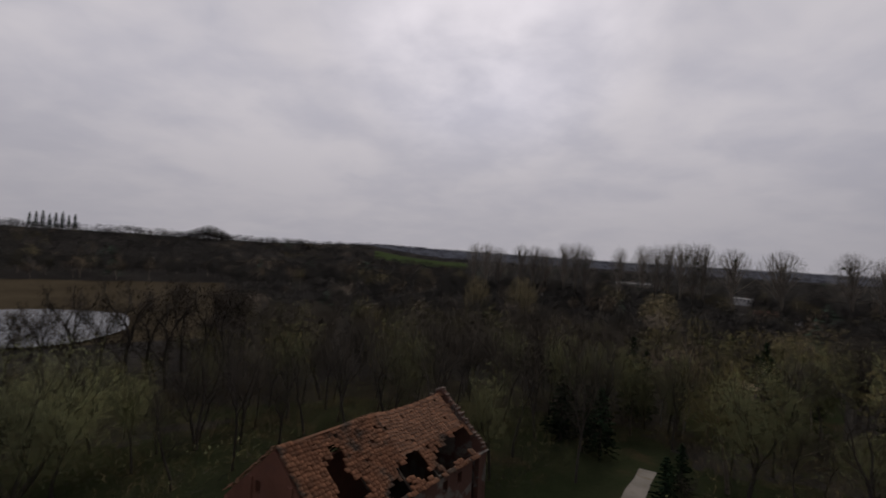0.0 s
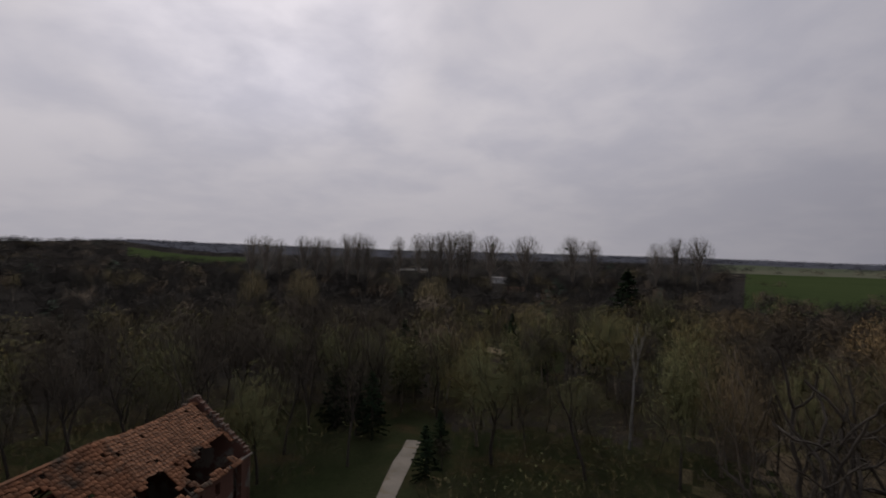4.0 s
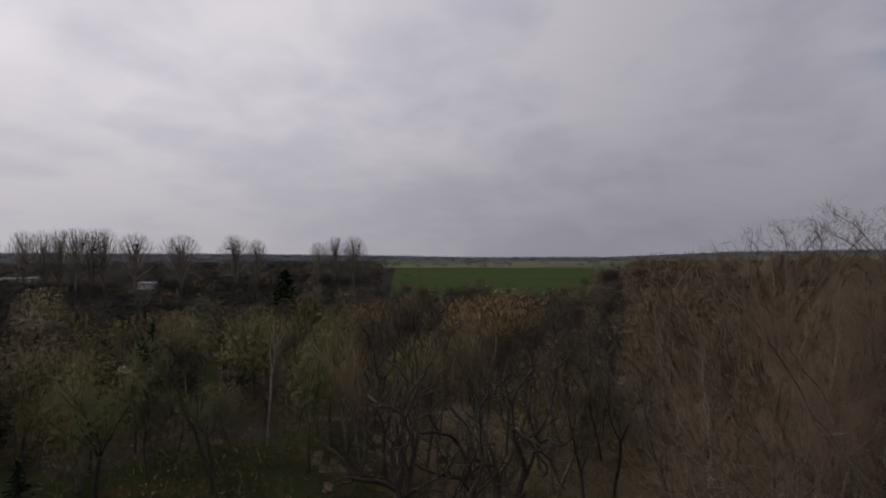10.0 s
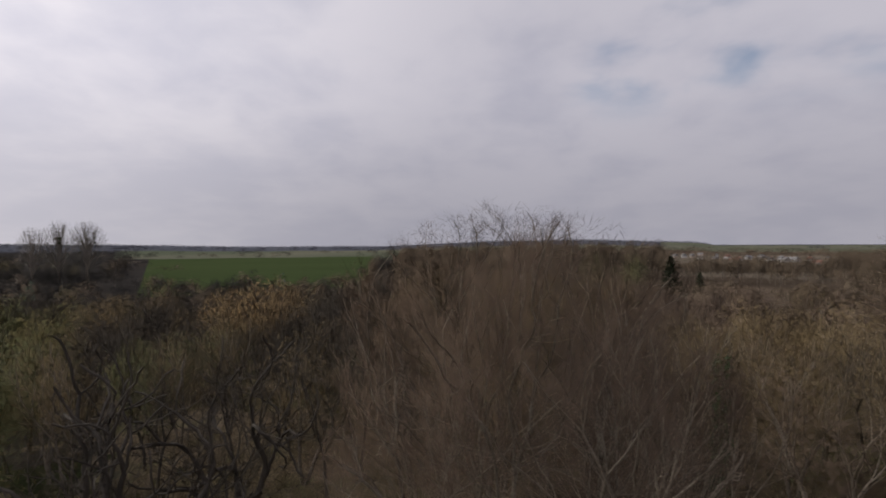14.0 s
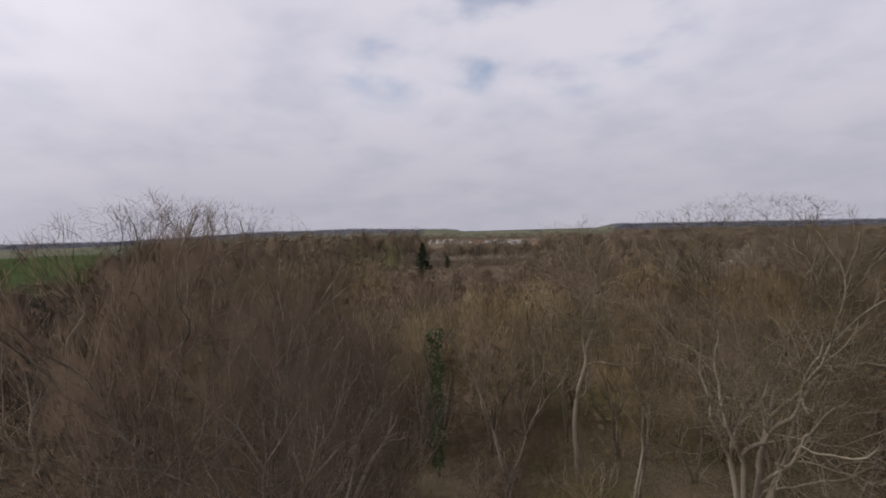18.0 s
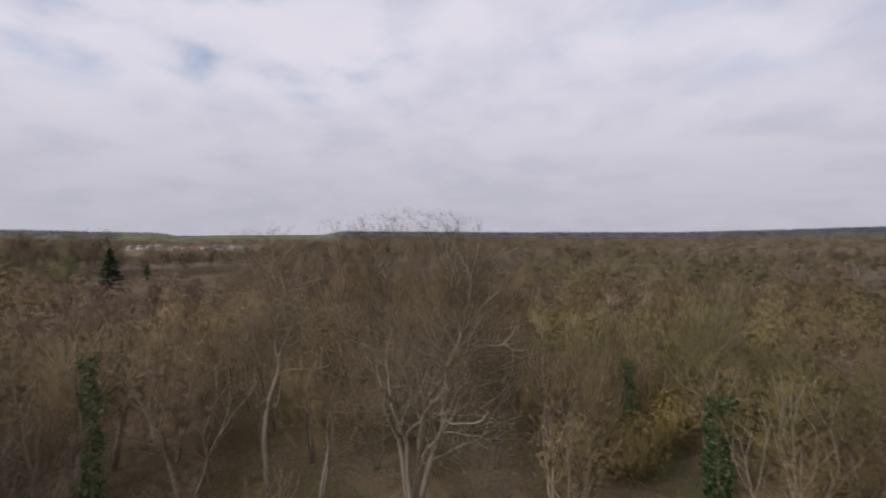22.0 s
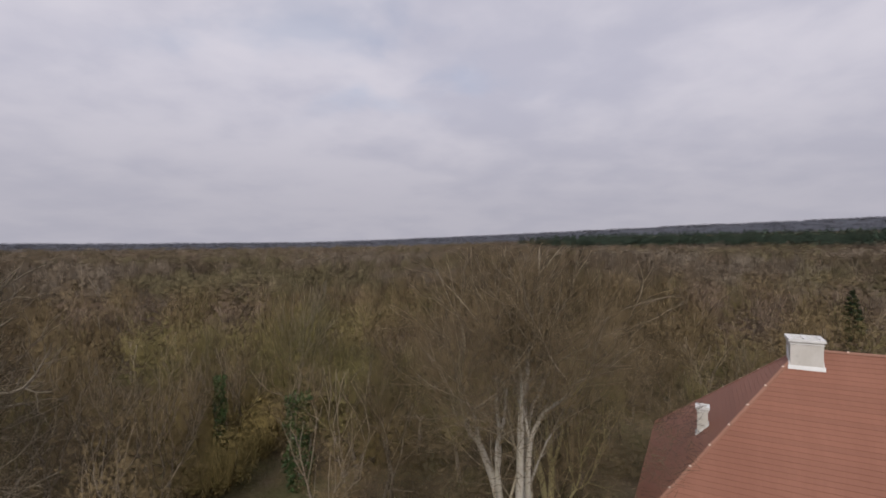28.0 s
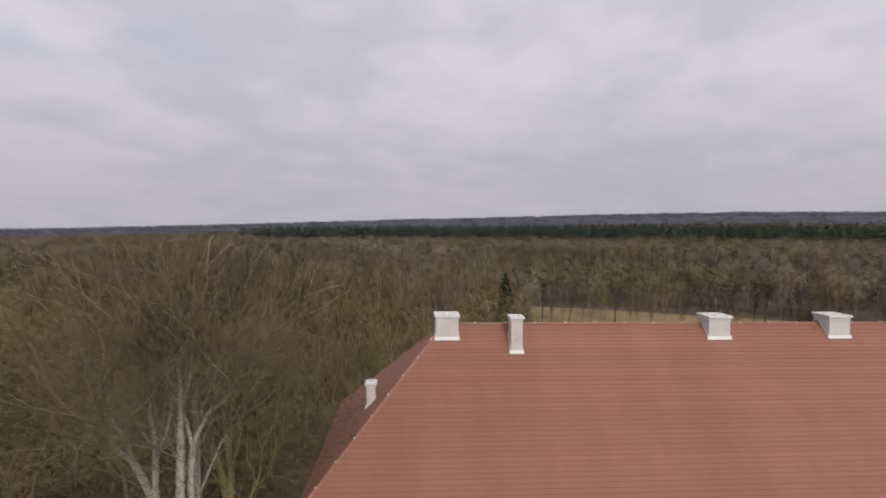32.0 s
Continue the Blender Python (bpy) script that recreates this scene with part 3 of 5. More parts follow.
    bm.to_mesh(me)
    bm.free()
    if soft_faces:
        for p in me.polygons:
            p.use_smooth = True
    me.materials.append(mat)
    ob = new(name, me)
    ob.parent = parent
    if label:
        tagged(ob, label)
    return ob


def box(bm, lo, hi, bevel=0.0):
    m = Matrix.Translation([(a + b) / 2 for a, b in zip(lo, hi)]) @ Matrix.Diagonal([b - a for a, b in zip(lo, hi)] + [1])
    vs = bmesh.ops.create_cube(bm, size=1, matrix=m)["verts"]
    if bevel:
        es = list({e for v in vs for e in v.link_edges})
        bmesh.ops.bevel(bm, geom=es, offset=bevel, segments=1, affect="EDGES")
    return bm


def boxed(lo, hi, bevel=0.0):
    return box(bmesh.new(), lo, hi, bevel)


def prism(bm, poly, way):
    """A flat outline pushed along a vector."""
    a = [bm.verts.new(p) for p in poly]
    b = [bm.verts.new(Vector(p) + Vector(way)) for p in poly]
    bm.faces.new(a)
    bm.faces.new(list(reversed(b)))
    for i in range(len(a)):
        j = (i + 1) % len(a)
        bm.faces.new((a[i], b[i], b[j], a[j]))
    return bm


def prismed(poly, way):
    return prism(bmesh.new(), poly, way)
# ---- manor house with its red metal roof ----
ROOF_RED = material("roof_red", (0.204, 0.088, 0.058), (0.224, 0.100, 0.067), 0.25, 6.0, 0.6, 0.03, 0.10, 0.05, stretch=(1.6, 0.35, 0.35))
RIDGE_RED = material("ridge_red", (0.225, 0.113, 0.077), (0.270, 0.140, 0.099), 0.6, 8.0, 0.6, 0.15, 0.15)
LAP = material("ridge_lap", (0.72, 0.58, 0.48), (0.78, 0.66, 0.56), 2.0, 10.0, 0.5, 0.0, 0.1)
STUCCO = material("grey_stucco", (0.468, 0.450, 0.414), (0.540, 0.526, 0.495), 0.9, 25.0, 0.9, 0.25, 0.12, spots=((0.360, 0.347, 0.315), 1.3, 0.56, 0.75))
CAP_WHITE = material("white_cap", (0.558, 0.558, 0.549), (0.630, 0.630, 0.621), 1.2, 20.0, 0.6, 0.1, 0.08)
SOOT = material("sooty_flue", (0.02, 0.019, 0.018), (0.04, 0.037, 0.034), 3.0, 20.0, 0.95, 0.2, 0.3)
PLASTER = material("cream_plaster", (0.55, 0.48, 0.36), (0.64, 0.57, 0.45), 0.4, 18.0, 0.9, 0.2, 0.12)
RUST = material("rusty_iron", (0.16, 0.055, 0.03), (0.24, 0.09, 0.05), 6.0, 40.0, 0.85, 0.2, 0.3)

RIDGE_Z, HALF, HIP, RIDGE_LEN, STEP = 15.0, 8.1, 7.9, 35.0, 0.2
manor = new("manor_house")
manor.matrix_basis = pose(-24.33, -35.98, 0, 0, 0, -35.35)
tagged(manor, "large manor house under a red metal tile roof with white chimneys", "house")
part("wall", boxed((-RIDGE_LEN - HIP + 0.8, -HALF + 0.8, -0.5), (HIP - 0.8, HALF - 0.8, RIDGE_Z - HALF + 0.25)), PLASTER, manor, "cream plastered outer walls")
roof = part("roof", prismed([(0, 0, RIDGE_Z - 0.14), (HIP - 0.1, HALF - 0.1, RIDGE_Z - HALF - 0.04), (HIP - 0.1, 0.1 - HALF, RIDGE_Z - HALF - 0.04)], (-0.02, 0, 0)), ROOF_RED, manor, "hipped roof of red pressed metal tiles")


def roof_core():
    bm = bmesh.new()
    zr, ze = RIDGE_Z - 0.10, RIDGE_Z - HALF - 0.10
    a, b = bm.verts.new((0, 0, zr)), bm.verts.new((-RIDGE_LEN, 0, zr))
    c = [bm.verts.new(p) for p in ((HIP, HALF, ze), (HIP, -HALF, ze), (-RIDGE_LEN - HIP, -HALF, ze), (-RIDGE_LEN - HIP, HALF, ze))]
    for f in ((a, b, c[3], c[0]), (b, a, c[1], c[2]), (a, c[0], c[1]), (b, c[2], c[3]), (c[3], c[2], c[1], c[0])):
        bm.faces.new(f)
    return bm


part("roof_deck", roof_core(), ROOF_RED, roof)


def course(y0, y1, side):
    """One row of pressed tiles: a thin tread whose lower lip stands proud. side 0/1: long slopes, 2/3: hips."""
    k = HIP / HALF
    z0, z1 = RIDGE_Z - y0 - 0.024, RIDGE_Z - y1 + 0.004
    lip = 0.02
    if side < 2:
        s = 1 if side == 0 else -1
        top = [(y0 * k, s * y0, z0), (-RIDGE_LEN - y0 * k, s * y0, z0), (-RIDGE_LEN - y1 * k, s * y1, z1), (y1 * k, s * y1, z1)]
    else:
        x0, x1 = y0 * k, y1 * k
        if side == 3:
            x0, x1 = -RIDGE_LEN - x0, -RIDGE_LEN - x1
        top = [(x0, y0, z0), (x1, y1, z1), (x1, -y1, z1), (x0, -y0, z0)]
    bm = bmesh.new()
    a = [bm.verts.new(p) for p in top]
    b = [bm.verts.new((p[0], p[1], p[2] - lip - 0.012)) for p in top]
    bm.faces.new(a)
    for i in range(4):
        j = (i + 1) % 4
        if (Vector(top[i]) - Vector(top[j])).length > 1e-4:
            bm.faces.new((a[i], b[i], b[j], a[j]))
    return bm


rows_n = int(HALF / STEP) + 1
for side in (0, 2, 1, 3):
    for i in range(rows_n):
        part("tile_course", course(max(0.02, i * STEP), (i + 1) * STEP, side), ROOF_RED, roof)


def cap_run(p, q, piece, nm):
    """Half-round ridge caps laid end to end, each with a pale lap at its joint."""
    p, q = Vector(p), Vector(q)
    n = max(1, round((q - p).length / piece))
    for i in range(n):
        a, b = p.lerp(q, i / n), p.lerp(q, (i + 0.985) / n)
        bm = bmesh.new()
        d = (b - a).normalized()
        s = d.cross(Vector((0, 0, 1))).normalized()
        u = s.cross(d)
        prof = [(-0.11, -0.06), (-0.08, 0.015), (0, 0.045), (0.08, 0.015), (0.11, -0.06)]
        va = [bm.verts.new(a + s * c + u * h) for c, h in prof]
        vb = [bm.verts.new(b + s * c * 0.95 + u * h * 0.95) for c, h in prof]
        bm.faces.new(va)
        bm.faces.new(list(reversed(vb)))
        for k in range(5):
            bm.faces.new((va[k], vb[k], vb[(k + 1) % 5], va[(k + 1) % 5]))
        cap = part(nm, bm, RIDGE_RED, roof)
        bm = bmesh.new()
        m = Matrix.Translation(a + u * 0.03) @ d.to_track_quat("X", "Z").to_matrix().to_4x4()
        bmesh.ops.create_cube(bm, size=1, matrix=m @ Matrix.Diagonal((0.07, 0.10, 0.05, 1)))
        part("lap", bm, LAP, cap, "pale lap joint")


cap_run((0, 0, RIDGE_Z), (-RIDGE_LEN, 0, RIDGE_Z), 2.1, "ridge_cap")
cap_run((0, 0, RIDGE_Z), (HIP, HALF, RIDGE_Z - HALF), 1.55, "hip_cap")
cap_run((0, 0, RIDGE_Z), (HIP, -HALF, RIDGE_Z - HALF), 1.55, "hip_cap")


def chimney(x0, x1, y0, y1, top, flues, label, slope="y"):
    """A stuccoed stack through the roof: flashing, shaft, capping slab and its flue mouths (columns, rows)."""
    root = new("chimney")
    root.parent = None
    root.matrix_basis = manor.matrix_basis.copy()
    zb = RIDGE_Z - max(abs(y0), abs(y1)) - 0.5 if slope == "y" else RIDGE_Z - x1 - 0.6
    part("shaft", boxed((x0, y0, zb), (x1, y1, top - 0.16), 0.02), STUCCO, root, "grey stucco shaft")
    part("collar", boxed((x0 - 0.03, y0 - 0.03, top - 0.30), (x1 + 0.03, y1 + 0.03, top - 0.24), 0.01), CAP_WHITE, root)
    bm = bmesh.new()
    # capping slab as a grid with open flue mouths
    c, r = flues
    xs = np.linspace(x0 - 0.09, x1 + 0.09, 2 * c + 2)
    ys = np.linspace(y0 - 0.09, y1 + 0.09, 2 * r + 2)
    xs[1:-1] = [x0 + (x1 - x0) * f for k in range(c) for f in ((k + 0.13) / c, (k + 0.87) / c)]
    ys[1:-1] = [y0 + (y1 - y0) * f for k in range(r) for f in ((k + 0.13) / r, (k + 0.87) / r)]
    for i in range(len(xs) - 1):
        for j in range(len(ys) - 1):
            if i % 2 and j % 2:
                continue
            box(bm, (xs[i], ys[j], top - 0.15), (xs[i + 1], ys[j + 1], top))
    slab = part("capping_slab", bm, CAP_WHITE, root, "white capping slab with open flues")
    for i in range(c):
        for j in range(r):
            part("flue", boxed((xs[1 + 2 * i] - 0.005, ys[1 + 2 * j] - 0.005, top - 0.159), (xs[2 + 2 * i] + 0.005, ys[2 + 2 * j] + 0.005, top - 0.13)), SOOT, slab, "sooty flue mouth")
    # flashing follows the slope
    bm = bmesh.new()
    o = 0.09
    if slope == "y":
        for ya, yb in ((y1, y1 + o),):
            prism(bm, [(x0 - o, ya, RIDGE_Z - ya + 0.12), (x0 - o, yb, RIDGE_Z - yb + 0.03), (x0 - o, yb, RIDGE_Z - yb - 0.05), (x0 - o, ya, RIDGE_Z - ya - 0.05)], (x1 - x0 + 2 * o, 0, 0))
        for xa, xb in ((x0 - 0.05, x0), (x1, x1 + 0.05)):
            lo = max(y0, 0.0)
            prism(bm, [(xa, lo, RIDGE_Z - lo + 0.14), (xa, y1, RIDGE_Z - y1 + 0.14), (xa, y1, RIDGE_Z - y1 - 0.03), (xa, lo, RIDGE_Z - lo - 0.03)], (xb - xa, 0, 0))
    else:
        k = HALF / HIP
        prism(bm, [(x0 - 0.06, y0 - 0.06, RIDGE_Z - x0 * k + 0.12), (x1 + 0.08, y0 - 0.06, RIDGE_Z - x1 * k + 0.06), (x1 + 0.08, y0 - 0.06, RIDGE_Z - x1 * k - 0.1), (x0 - 0.06, y0 - 0.06, RIDGE_Z - x0 * k - 0.1)], (0, y1 - y0 + 0.12, 0))
    part("flashing", bm, CAP_WHITE, root, "white sheet flashing")
    return tagged(root, label, "chimney", "chimneys on the manor roof")


chimney(-0.88, 0.58, -0.55, 0.86, 15.68, (2, 2), "wide grey stucco chimney with white cap by the hip")
chimney(-4.97, -4.22, 0.65, 1.58, 15.7, (1, 1), "narrow grey stucco chimney on the front slope")
chimney(-19.3, -17.8, -0.4, 0.88, 15.62, (2, 2), "long grey stucco chimney across the ridge")
rusty = chimney(-27.85, -26.35, -0.5, 0.84, 15.65, (2, 2), "long grey chimney across the ridge with rusty bracket")
part("bracket", boxed((-26.36, -0.28, 15.0), (-26.0, -0.05, 15.12), 0.02), RUST, rusty, "rusty iron bracket")
chimney(4.45, 5.0, 0.95, 1.5, 11.5, (1, 1), "small white-capped vent chimney on the hip slope", "x")

# ---- ruined brick barn ----
BRICK = material("old_brick", (0.129, 0.057, 0.038), (0.175, 0.078, 0.052), 0.5, 9.0, 0.95, 0.4, 0.3, spots=((0.138, 0.064, 0.046), 0.8, 0.52, 0.66))
BRICK_WALL = material("flaking_plaster", (0.15, 0.13, 0.108), (0.21, 0.185, 0.155), 0.5, 9.0, 0.95, 0.4, 0.35, spots=((0.11, 0.055, 0.04), 0.6, 0.42, 0.50))
CLAY = material("clay_tile", (0.170, 0.074, 0.038), (0.235, 0.109, 0.057), 0.45, 12.0, 0.9, 0.3, 0.35, 0.35, spots=((0.069, 0.051, 0.037), 0.45, 0.48, 0.66))
CLAY_JOINED = material("clay_tile_rows", (0.170, 0.074, 0.038), (0.235, 0.109, 0.057), 0.45, 12.0, 0.9, 0.3, 0.35, 0.0, island=0.35, spots=((0.069, 0.051, 0.037), 0.45, 0.48, 0.66))
OLD_TIMBER = material("old_timber", (0.045, 0.035, 0.027), (0.085, 0.066, 0.05), 1.5, 18.0, 0.9, 0.4, 0.3, stretch=(0.2, 1, 1))
GREY_TIMBER = material("weathered_timber", (0.18, 0.16, 0.135), (0.25, 0.22, 0.19), 1.5, 18.0, 0.9, 0.4, 0.25)
DARK_INSIDE = material("earth_floor", (0.03, 0.026, 0.022), (0.05, 0.043, 0.036), 0.8, 8.0, 0.95, 0.4, 0.3)

BX, BW, BRIDGE, BEAVE = 9.1, 4.7, 9.0, 4.9
barn = new("ruined_barn")
barn.matrix_basis = pose(-4.35, 36.8, 0, 0, 0, 55.6)
tagged(barn, "ruined red brick barn with broken clay tile roof", "barn")


def gable(x0, x1, above, openings):
    """An end wall up to the ridge, with small window openings cut through (y, z, width, height)."""
    bm = bmesh.new()
    out = [(-BW, -0.4), (BW, -0.4), (BW, BEAVE + above), (0.0, BRIDGE + above), (-BW, BEAVE + above)]
    ys = sorted({-BW, BW, 0.0, *[o[0] - o[2] / 2 for o in openings], *[o[0] + o[2] / 2 for o in openings]})
    for ya, yb in zip(ys[:-1], ys[1:]):
        mid = (ya + yb) / 2
        cuts = sorted((o[1], o[1] + o[3]) for o in openings if o[0] - o[2] / 2 < mid < o[0] + o[2] / 2)

        def top(y):
            return BEAVE + above + (BRIDGE - BEAVE) * (1 - abs(y) / BW)
        z = -0.4
        for c0, c1 in cuts:
            prism(bm, [(x0, ya, z), (x0, yb, z), (x0, yb, c0), (x0, ya, c0)], (x1 - x0, 0, 0))
            z = c1
        prism(bm, [(x0, ya, z), (x0, yb, z), (x0, yb, top(yb)), (x0, ya, top(ya))], (x1 - x0, 0, 0))
    bmesh.ops.remove_doubles(bm, verts=bm.verts, dist=0.001)
    return bm


part("gable_wall", gable(-BX, -BX + 0.42, -0.05, [(-1.6, 5.1, 0.5, 0.8), (1.4, 5.9, 0.5, 0.8), (-2.6, 1.6, 0.9, 1.2), (2.2, 1.6, 0.9, 1.2)]), BRICK, barn, "orange-red brick gable wall")
part("gable_wall", gable(BX - 0.65, BX - 0.2, 0.25, [(0.2, 5.4, 0.8, 1.3)]), BRICK_WALL, barn, "broken gable wall with flaking plaster rising above the roof")
for y in (-BW, -1.9, 1.9, BW - 0.45):
    part("pilaster", boxed((-BX - 0.12, y, -0.3), (-BX + 0.05, y + 0.45, BEAVE + (BRIDGE - BEAVE) * (1 - min(BW, max(abs(y), abs(y + 0.45))) / BW) - 0.1), 0.02), BRICK, barn)


def long_wall(y0, y1, openings):
    bm = bmesh.new()
    xs = sorted({-BX + 0.42, BX - 0.45, *[o[0] for o in openings], *[o[0] + o[1] for o in openings]})
    for xa, xb in zip(xs[:-1], xs[1:]):
        z = -0.4
        for o in sorted((o for o in openings if o[0] < (xa + xb) / 2 < o[0] + o[1]), key=lambda o: o[2]):
            box(bm, (xa, y0, z), (xb, y1, o[2]))
            z = o[2] + o[3]
        if z < BEAVE - 0.1:
            box(bm, (xa, y0, z), (xb, y1, BEAVE - 0.1))
    bmesh.ops.remove_doubles(bm, verts=bm.verts, dist=0.001)
    return bm


part("long_wall", long_wall(-BW, -BW + 0.42, [(-6.6, 1.0, 2.6, 1.4), (-3.4, 1.0, 2.6, 1.4), (-0.4, 1.0, 2.6, 1.4), (2.4, 0.6, 3.5, 0.9), (4.4, 0.6, 3.5, 0.9), (6.6, 1.1, -0.3, 4.9)]), BRICK_WALL, barn, "long wall of brick and flaking plaster with openings")
part("long_wall", long_wall(BW - 0.42, BW, [(-4, 1.0, 2.6, 1.4), (3, 1.0, 2.6, 1.4)]), BRICK, barn)
part("earth_floor", boxed((-BX + 0.42, -BW + 0.42, 0.0), (BX - 0.45, BW - 0.42, 0.12)), DARK_INSIDE, barn)
part("wall_plate", boxed((-BX + 0.1, -BW - 0.05, BEAVE - 0.098), (3.6, -BW + 0.2, BEAVE + 0.04), 0.02), OLD_TIMBER, barn)
part("wall_plate", boxed((3.62, -BW - 0.1, BEAVE - 0.098), (BX, -BW + 0.1, BEAVE + 0.03), 0.02), GREY_TIMBER, barn, "pale weathered eaves beam")


def sag(x):
    return 0.34 * math.exp(-((x - 5.0) / 2.6) ** 2) * ease(np.array((BX - x) / 2.0)) + 0.12 * math.sin(x * 0.9)


RAISE = (BRIDGE - BEAVE)
SLOPE = math.hypot(RAISE, BW + 0.25)


def roof_at(x, s, side, h=0.0):
    """A place on the barn's roof: x along it, s from ridge (0) to eaves (1), h above it."""
    y = s * (BW + 0.25)
    ny, nz = RAISE / SLOPE, (BW + 0.25) / SLOPE
    return Vector((x, side * (y + h * ny), BRIDGE - s * RAISE - float(sag(x)) * (1 - s) + h * nz))


def rafter(x, side):
    bm = bmesh.new()
    a, b = roof_at(x, 0.0, side, -0.25), roof_at(x, 0.99, side, -0.2)
    prism(bm, [a, a + Vector((0.12, 0, 0)), b + Vector((0.12, 0, 0)), b], (0, 0, 0.14))
    return bm


HOLES = [(-5.3, 0.26, 0.45, 0.15), (-5.9, 0.55, 0.85, 0.28), (-6.3, 0.85, 1.3, 0.3), (-4.9, 0.64, 0.5, 0.11), (-2.3, 0.86, 1.0, 0.10), (-1.2, 0.70, 0.45, 0.08), (0.4, 0.72, 1.1, 0.17), (0.9, 0.60, 0.5, 0.08), (3.4, 0.80, 1.0, 0.13), (5.3, 0.76, 1.5, 0.18), (6.9, 0.70, 1.3, 0.17), (3.5, 0.66, 0.3, 0.06), (8.4, 0.10, 0.35, 0.08), (8.5, 0.4, 0.45, 0.14), (8.1, 0.86, 1.1, 0.2), (1.8, 0.9, 0.5, 0.06)]
for i in range(18):
    for side in (-1, 1):
        rx = -BX + 0.66 + i * 1.03
        if side == -1 and any(abs(rx - hx) < rr * 0.9 for hx, hs, rr, _ in HOLES if rr > 0.6):
            continue
        part("rafter", rafter(-BX + 0.6 + i * 1.03, side), OLD_TIMBER, barn)
part("ridge_beam", prismed([(-BX, -0.08, BRIDGE - 0.45), (-BX, 0.08, BRIDGE - 0.45), (-BX, 0.08, BRIDGE - 0.3), (-BX, -0.08, BRIDGE - 0.3)], (2 * BX, 0, 0)), OLD_TIMBER, barn)


def gone(x, s):
    w = noise.noise(Vector((x * 1.1, s * 7, 3.0))) * 0.6
    return any(((x - hx) / rx) ** 2 + ((s - hs) / rs) ** 2 < 1 + w for hx, hs, rx, rs in HOLES)


rng = random.Random(7)
TW, TH = 0.31, SLOPE / 21


def tile_shape(side):
    bm = bmesh.new()
    prof = [(-0.155, 0.0), (-0.07, 0.045), (0.06, 0.012), (0.155, 0.035)]
    ny, nz = RAISE / SLOPE, (BW + 0.25) / SLOPE
    dn = Vector((0, side * nz, -ny))
    up_ = Vector((0, side * ny, nz))
    rows2 = []
    for s, lift_ in ((-0.03, 0.0), (TH + 0.03, 0.085)):
        rows2.append([bm.verts.new(Vector((x, 0, 0)) + dn * s + up_ * (h + lift_)) for x, h in prof])
        rows2.append([bm.verts.new(Vector((x, 0, 0)) + dn * s + up_ * (h + lift_ - 0.025)) for x, h in prof])
    a, b, c, d = rows2
    for k in range(3):
        bm.faces.new((a[k], a[k + 1], c[k + 1], c[k]))
        bm.faces.new((b[k], d[k], d[k + 1], b[k + 1]))
        bm.faces.new((c[k], c[k + 1], d[k + 1], d[k]))
    for k in (0, 3):
        bm.faces.new((a[k], c[k], d[k], b[k]))
    return bm


barn_roof = part("roof", prismed([(-BX, -0.16, BRIDGE + 0.02), (-BX, 0.0, BRIDGE + 0.10), (-BX, 0.16, BRIDGE + 0.02)], (9.0, 0, 0)), CLAY, barn, "broken roof of orange clay tiles with dark holes")
for side in (-1, 1):
    bm = tile_shape(side)
    bmesh.ops.recalc_face_normals(bm, faces=bm.faces)
    tm = bpy.data.meshes.new("tile")
    bm.to_mesh(tm)
    bm.free()
    tm.materials.append(CLAY)
    tv = np.array([v.co[:] for v in tm.vertices])
    tf = []
    for p in tm.polygons:
        vs = list(p.vertices)
        tf += [(vs[0], vs[i], vs[i + 1]) for i in range(1, len(vs) - 1)]
    tf = np.array(tf)
    rest, count = Stock(), 0
    for i in range(21):
        for j in range(int(2 * BX / TW)):
            x, s = -BX + TW / 2 + j * TW + (0.5 * TW if i % 2 else 0) * 0.2, i / 21
            if side == -1 and (gone(x, s) or rng.random() < 0.012) or x > BX - 0.4:
                continue
            if side == 1 and rng.random() < 0.03:
                continue
            slip = rng.gauss(0, 0.03)
            p = roof_at(x + rng.gauss(0, 0.014), s + slip / SLOPE, side, 0.01 + abs(rng.gauss(0, 0.012)))
            m = Matrix.Translation(p) @ Matrix.Rotation(rng.gauss(0, 0.05), 4, "Y") @ Matrix.Rotation(rng.gauss(0, 0.04), 4, "X")
            if side == -1 and count < 300 and -0.5 < x < 8.0 and s < 0.85:
                ob = new("tile", tm)
                ob.parent = barn_roof
                ob.matrix_basis = m
                count += 1
            else:
                mm = np.array(m)
                rest.add(tv @ mm[:3, :3].T + mm[:3, 3], tf)
    v, f, _ = rest.arrays()
    ob = new("tile_slope", mesh_of("tile_slope", v, f, [CLAY_JOINED]))
    ob.parent = barn_roof
    tagged(ob, kind="stuff")

broken_top = random.Random(17)
brick_mesh = None
for i in range(64):
    y = broken_top.uniform(-BW, BW)
    z = BEAVE + 0.25 + (BRIDGE - BEAVE) * (1 - abs(y) / BW) + broken_top.uniform(-0.10, 0.16)
    if brick_mesh is None:
        brick = part("brick", boxed((-0.19, -0.13, -0.09), (0.19, 0.13, 0.09), 0.015), BRICK_WALL, barn)
        brick_mesh = brick.data
    else:
        brick = new("brick", brick_mesh)
        brick.parent = barn
    brick.matrix_basis = pose(BX - 0.43 + broken_top.uniform(-0.08, 0.08), y, z, broken_top.gauss(0, 6), broken_top.gauss(0, 6), broken_top.gauss(0, 10))

# ---- path, houses ----
TRACK = material("sandy_track", (0.170, 0.149, 0.123), (0.230, 0.204, 0.170), 0.3, 6.0, 0.95, 0.4, 0.2, spots=((0.170, 0.140, 0.098), 0.5, 0.52, 0.66))


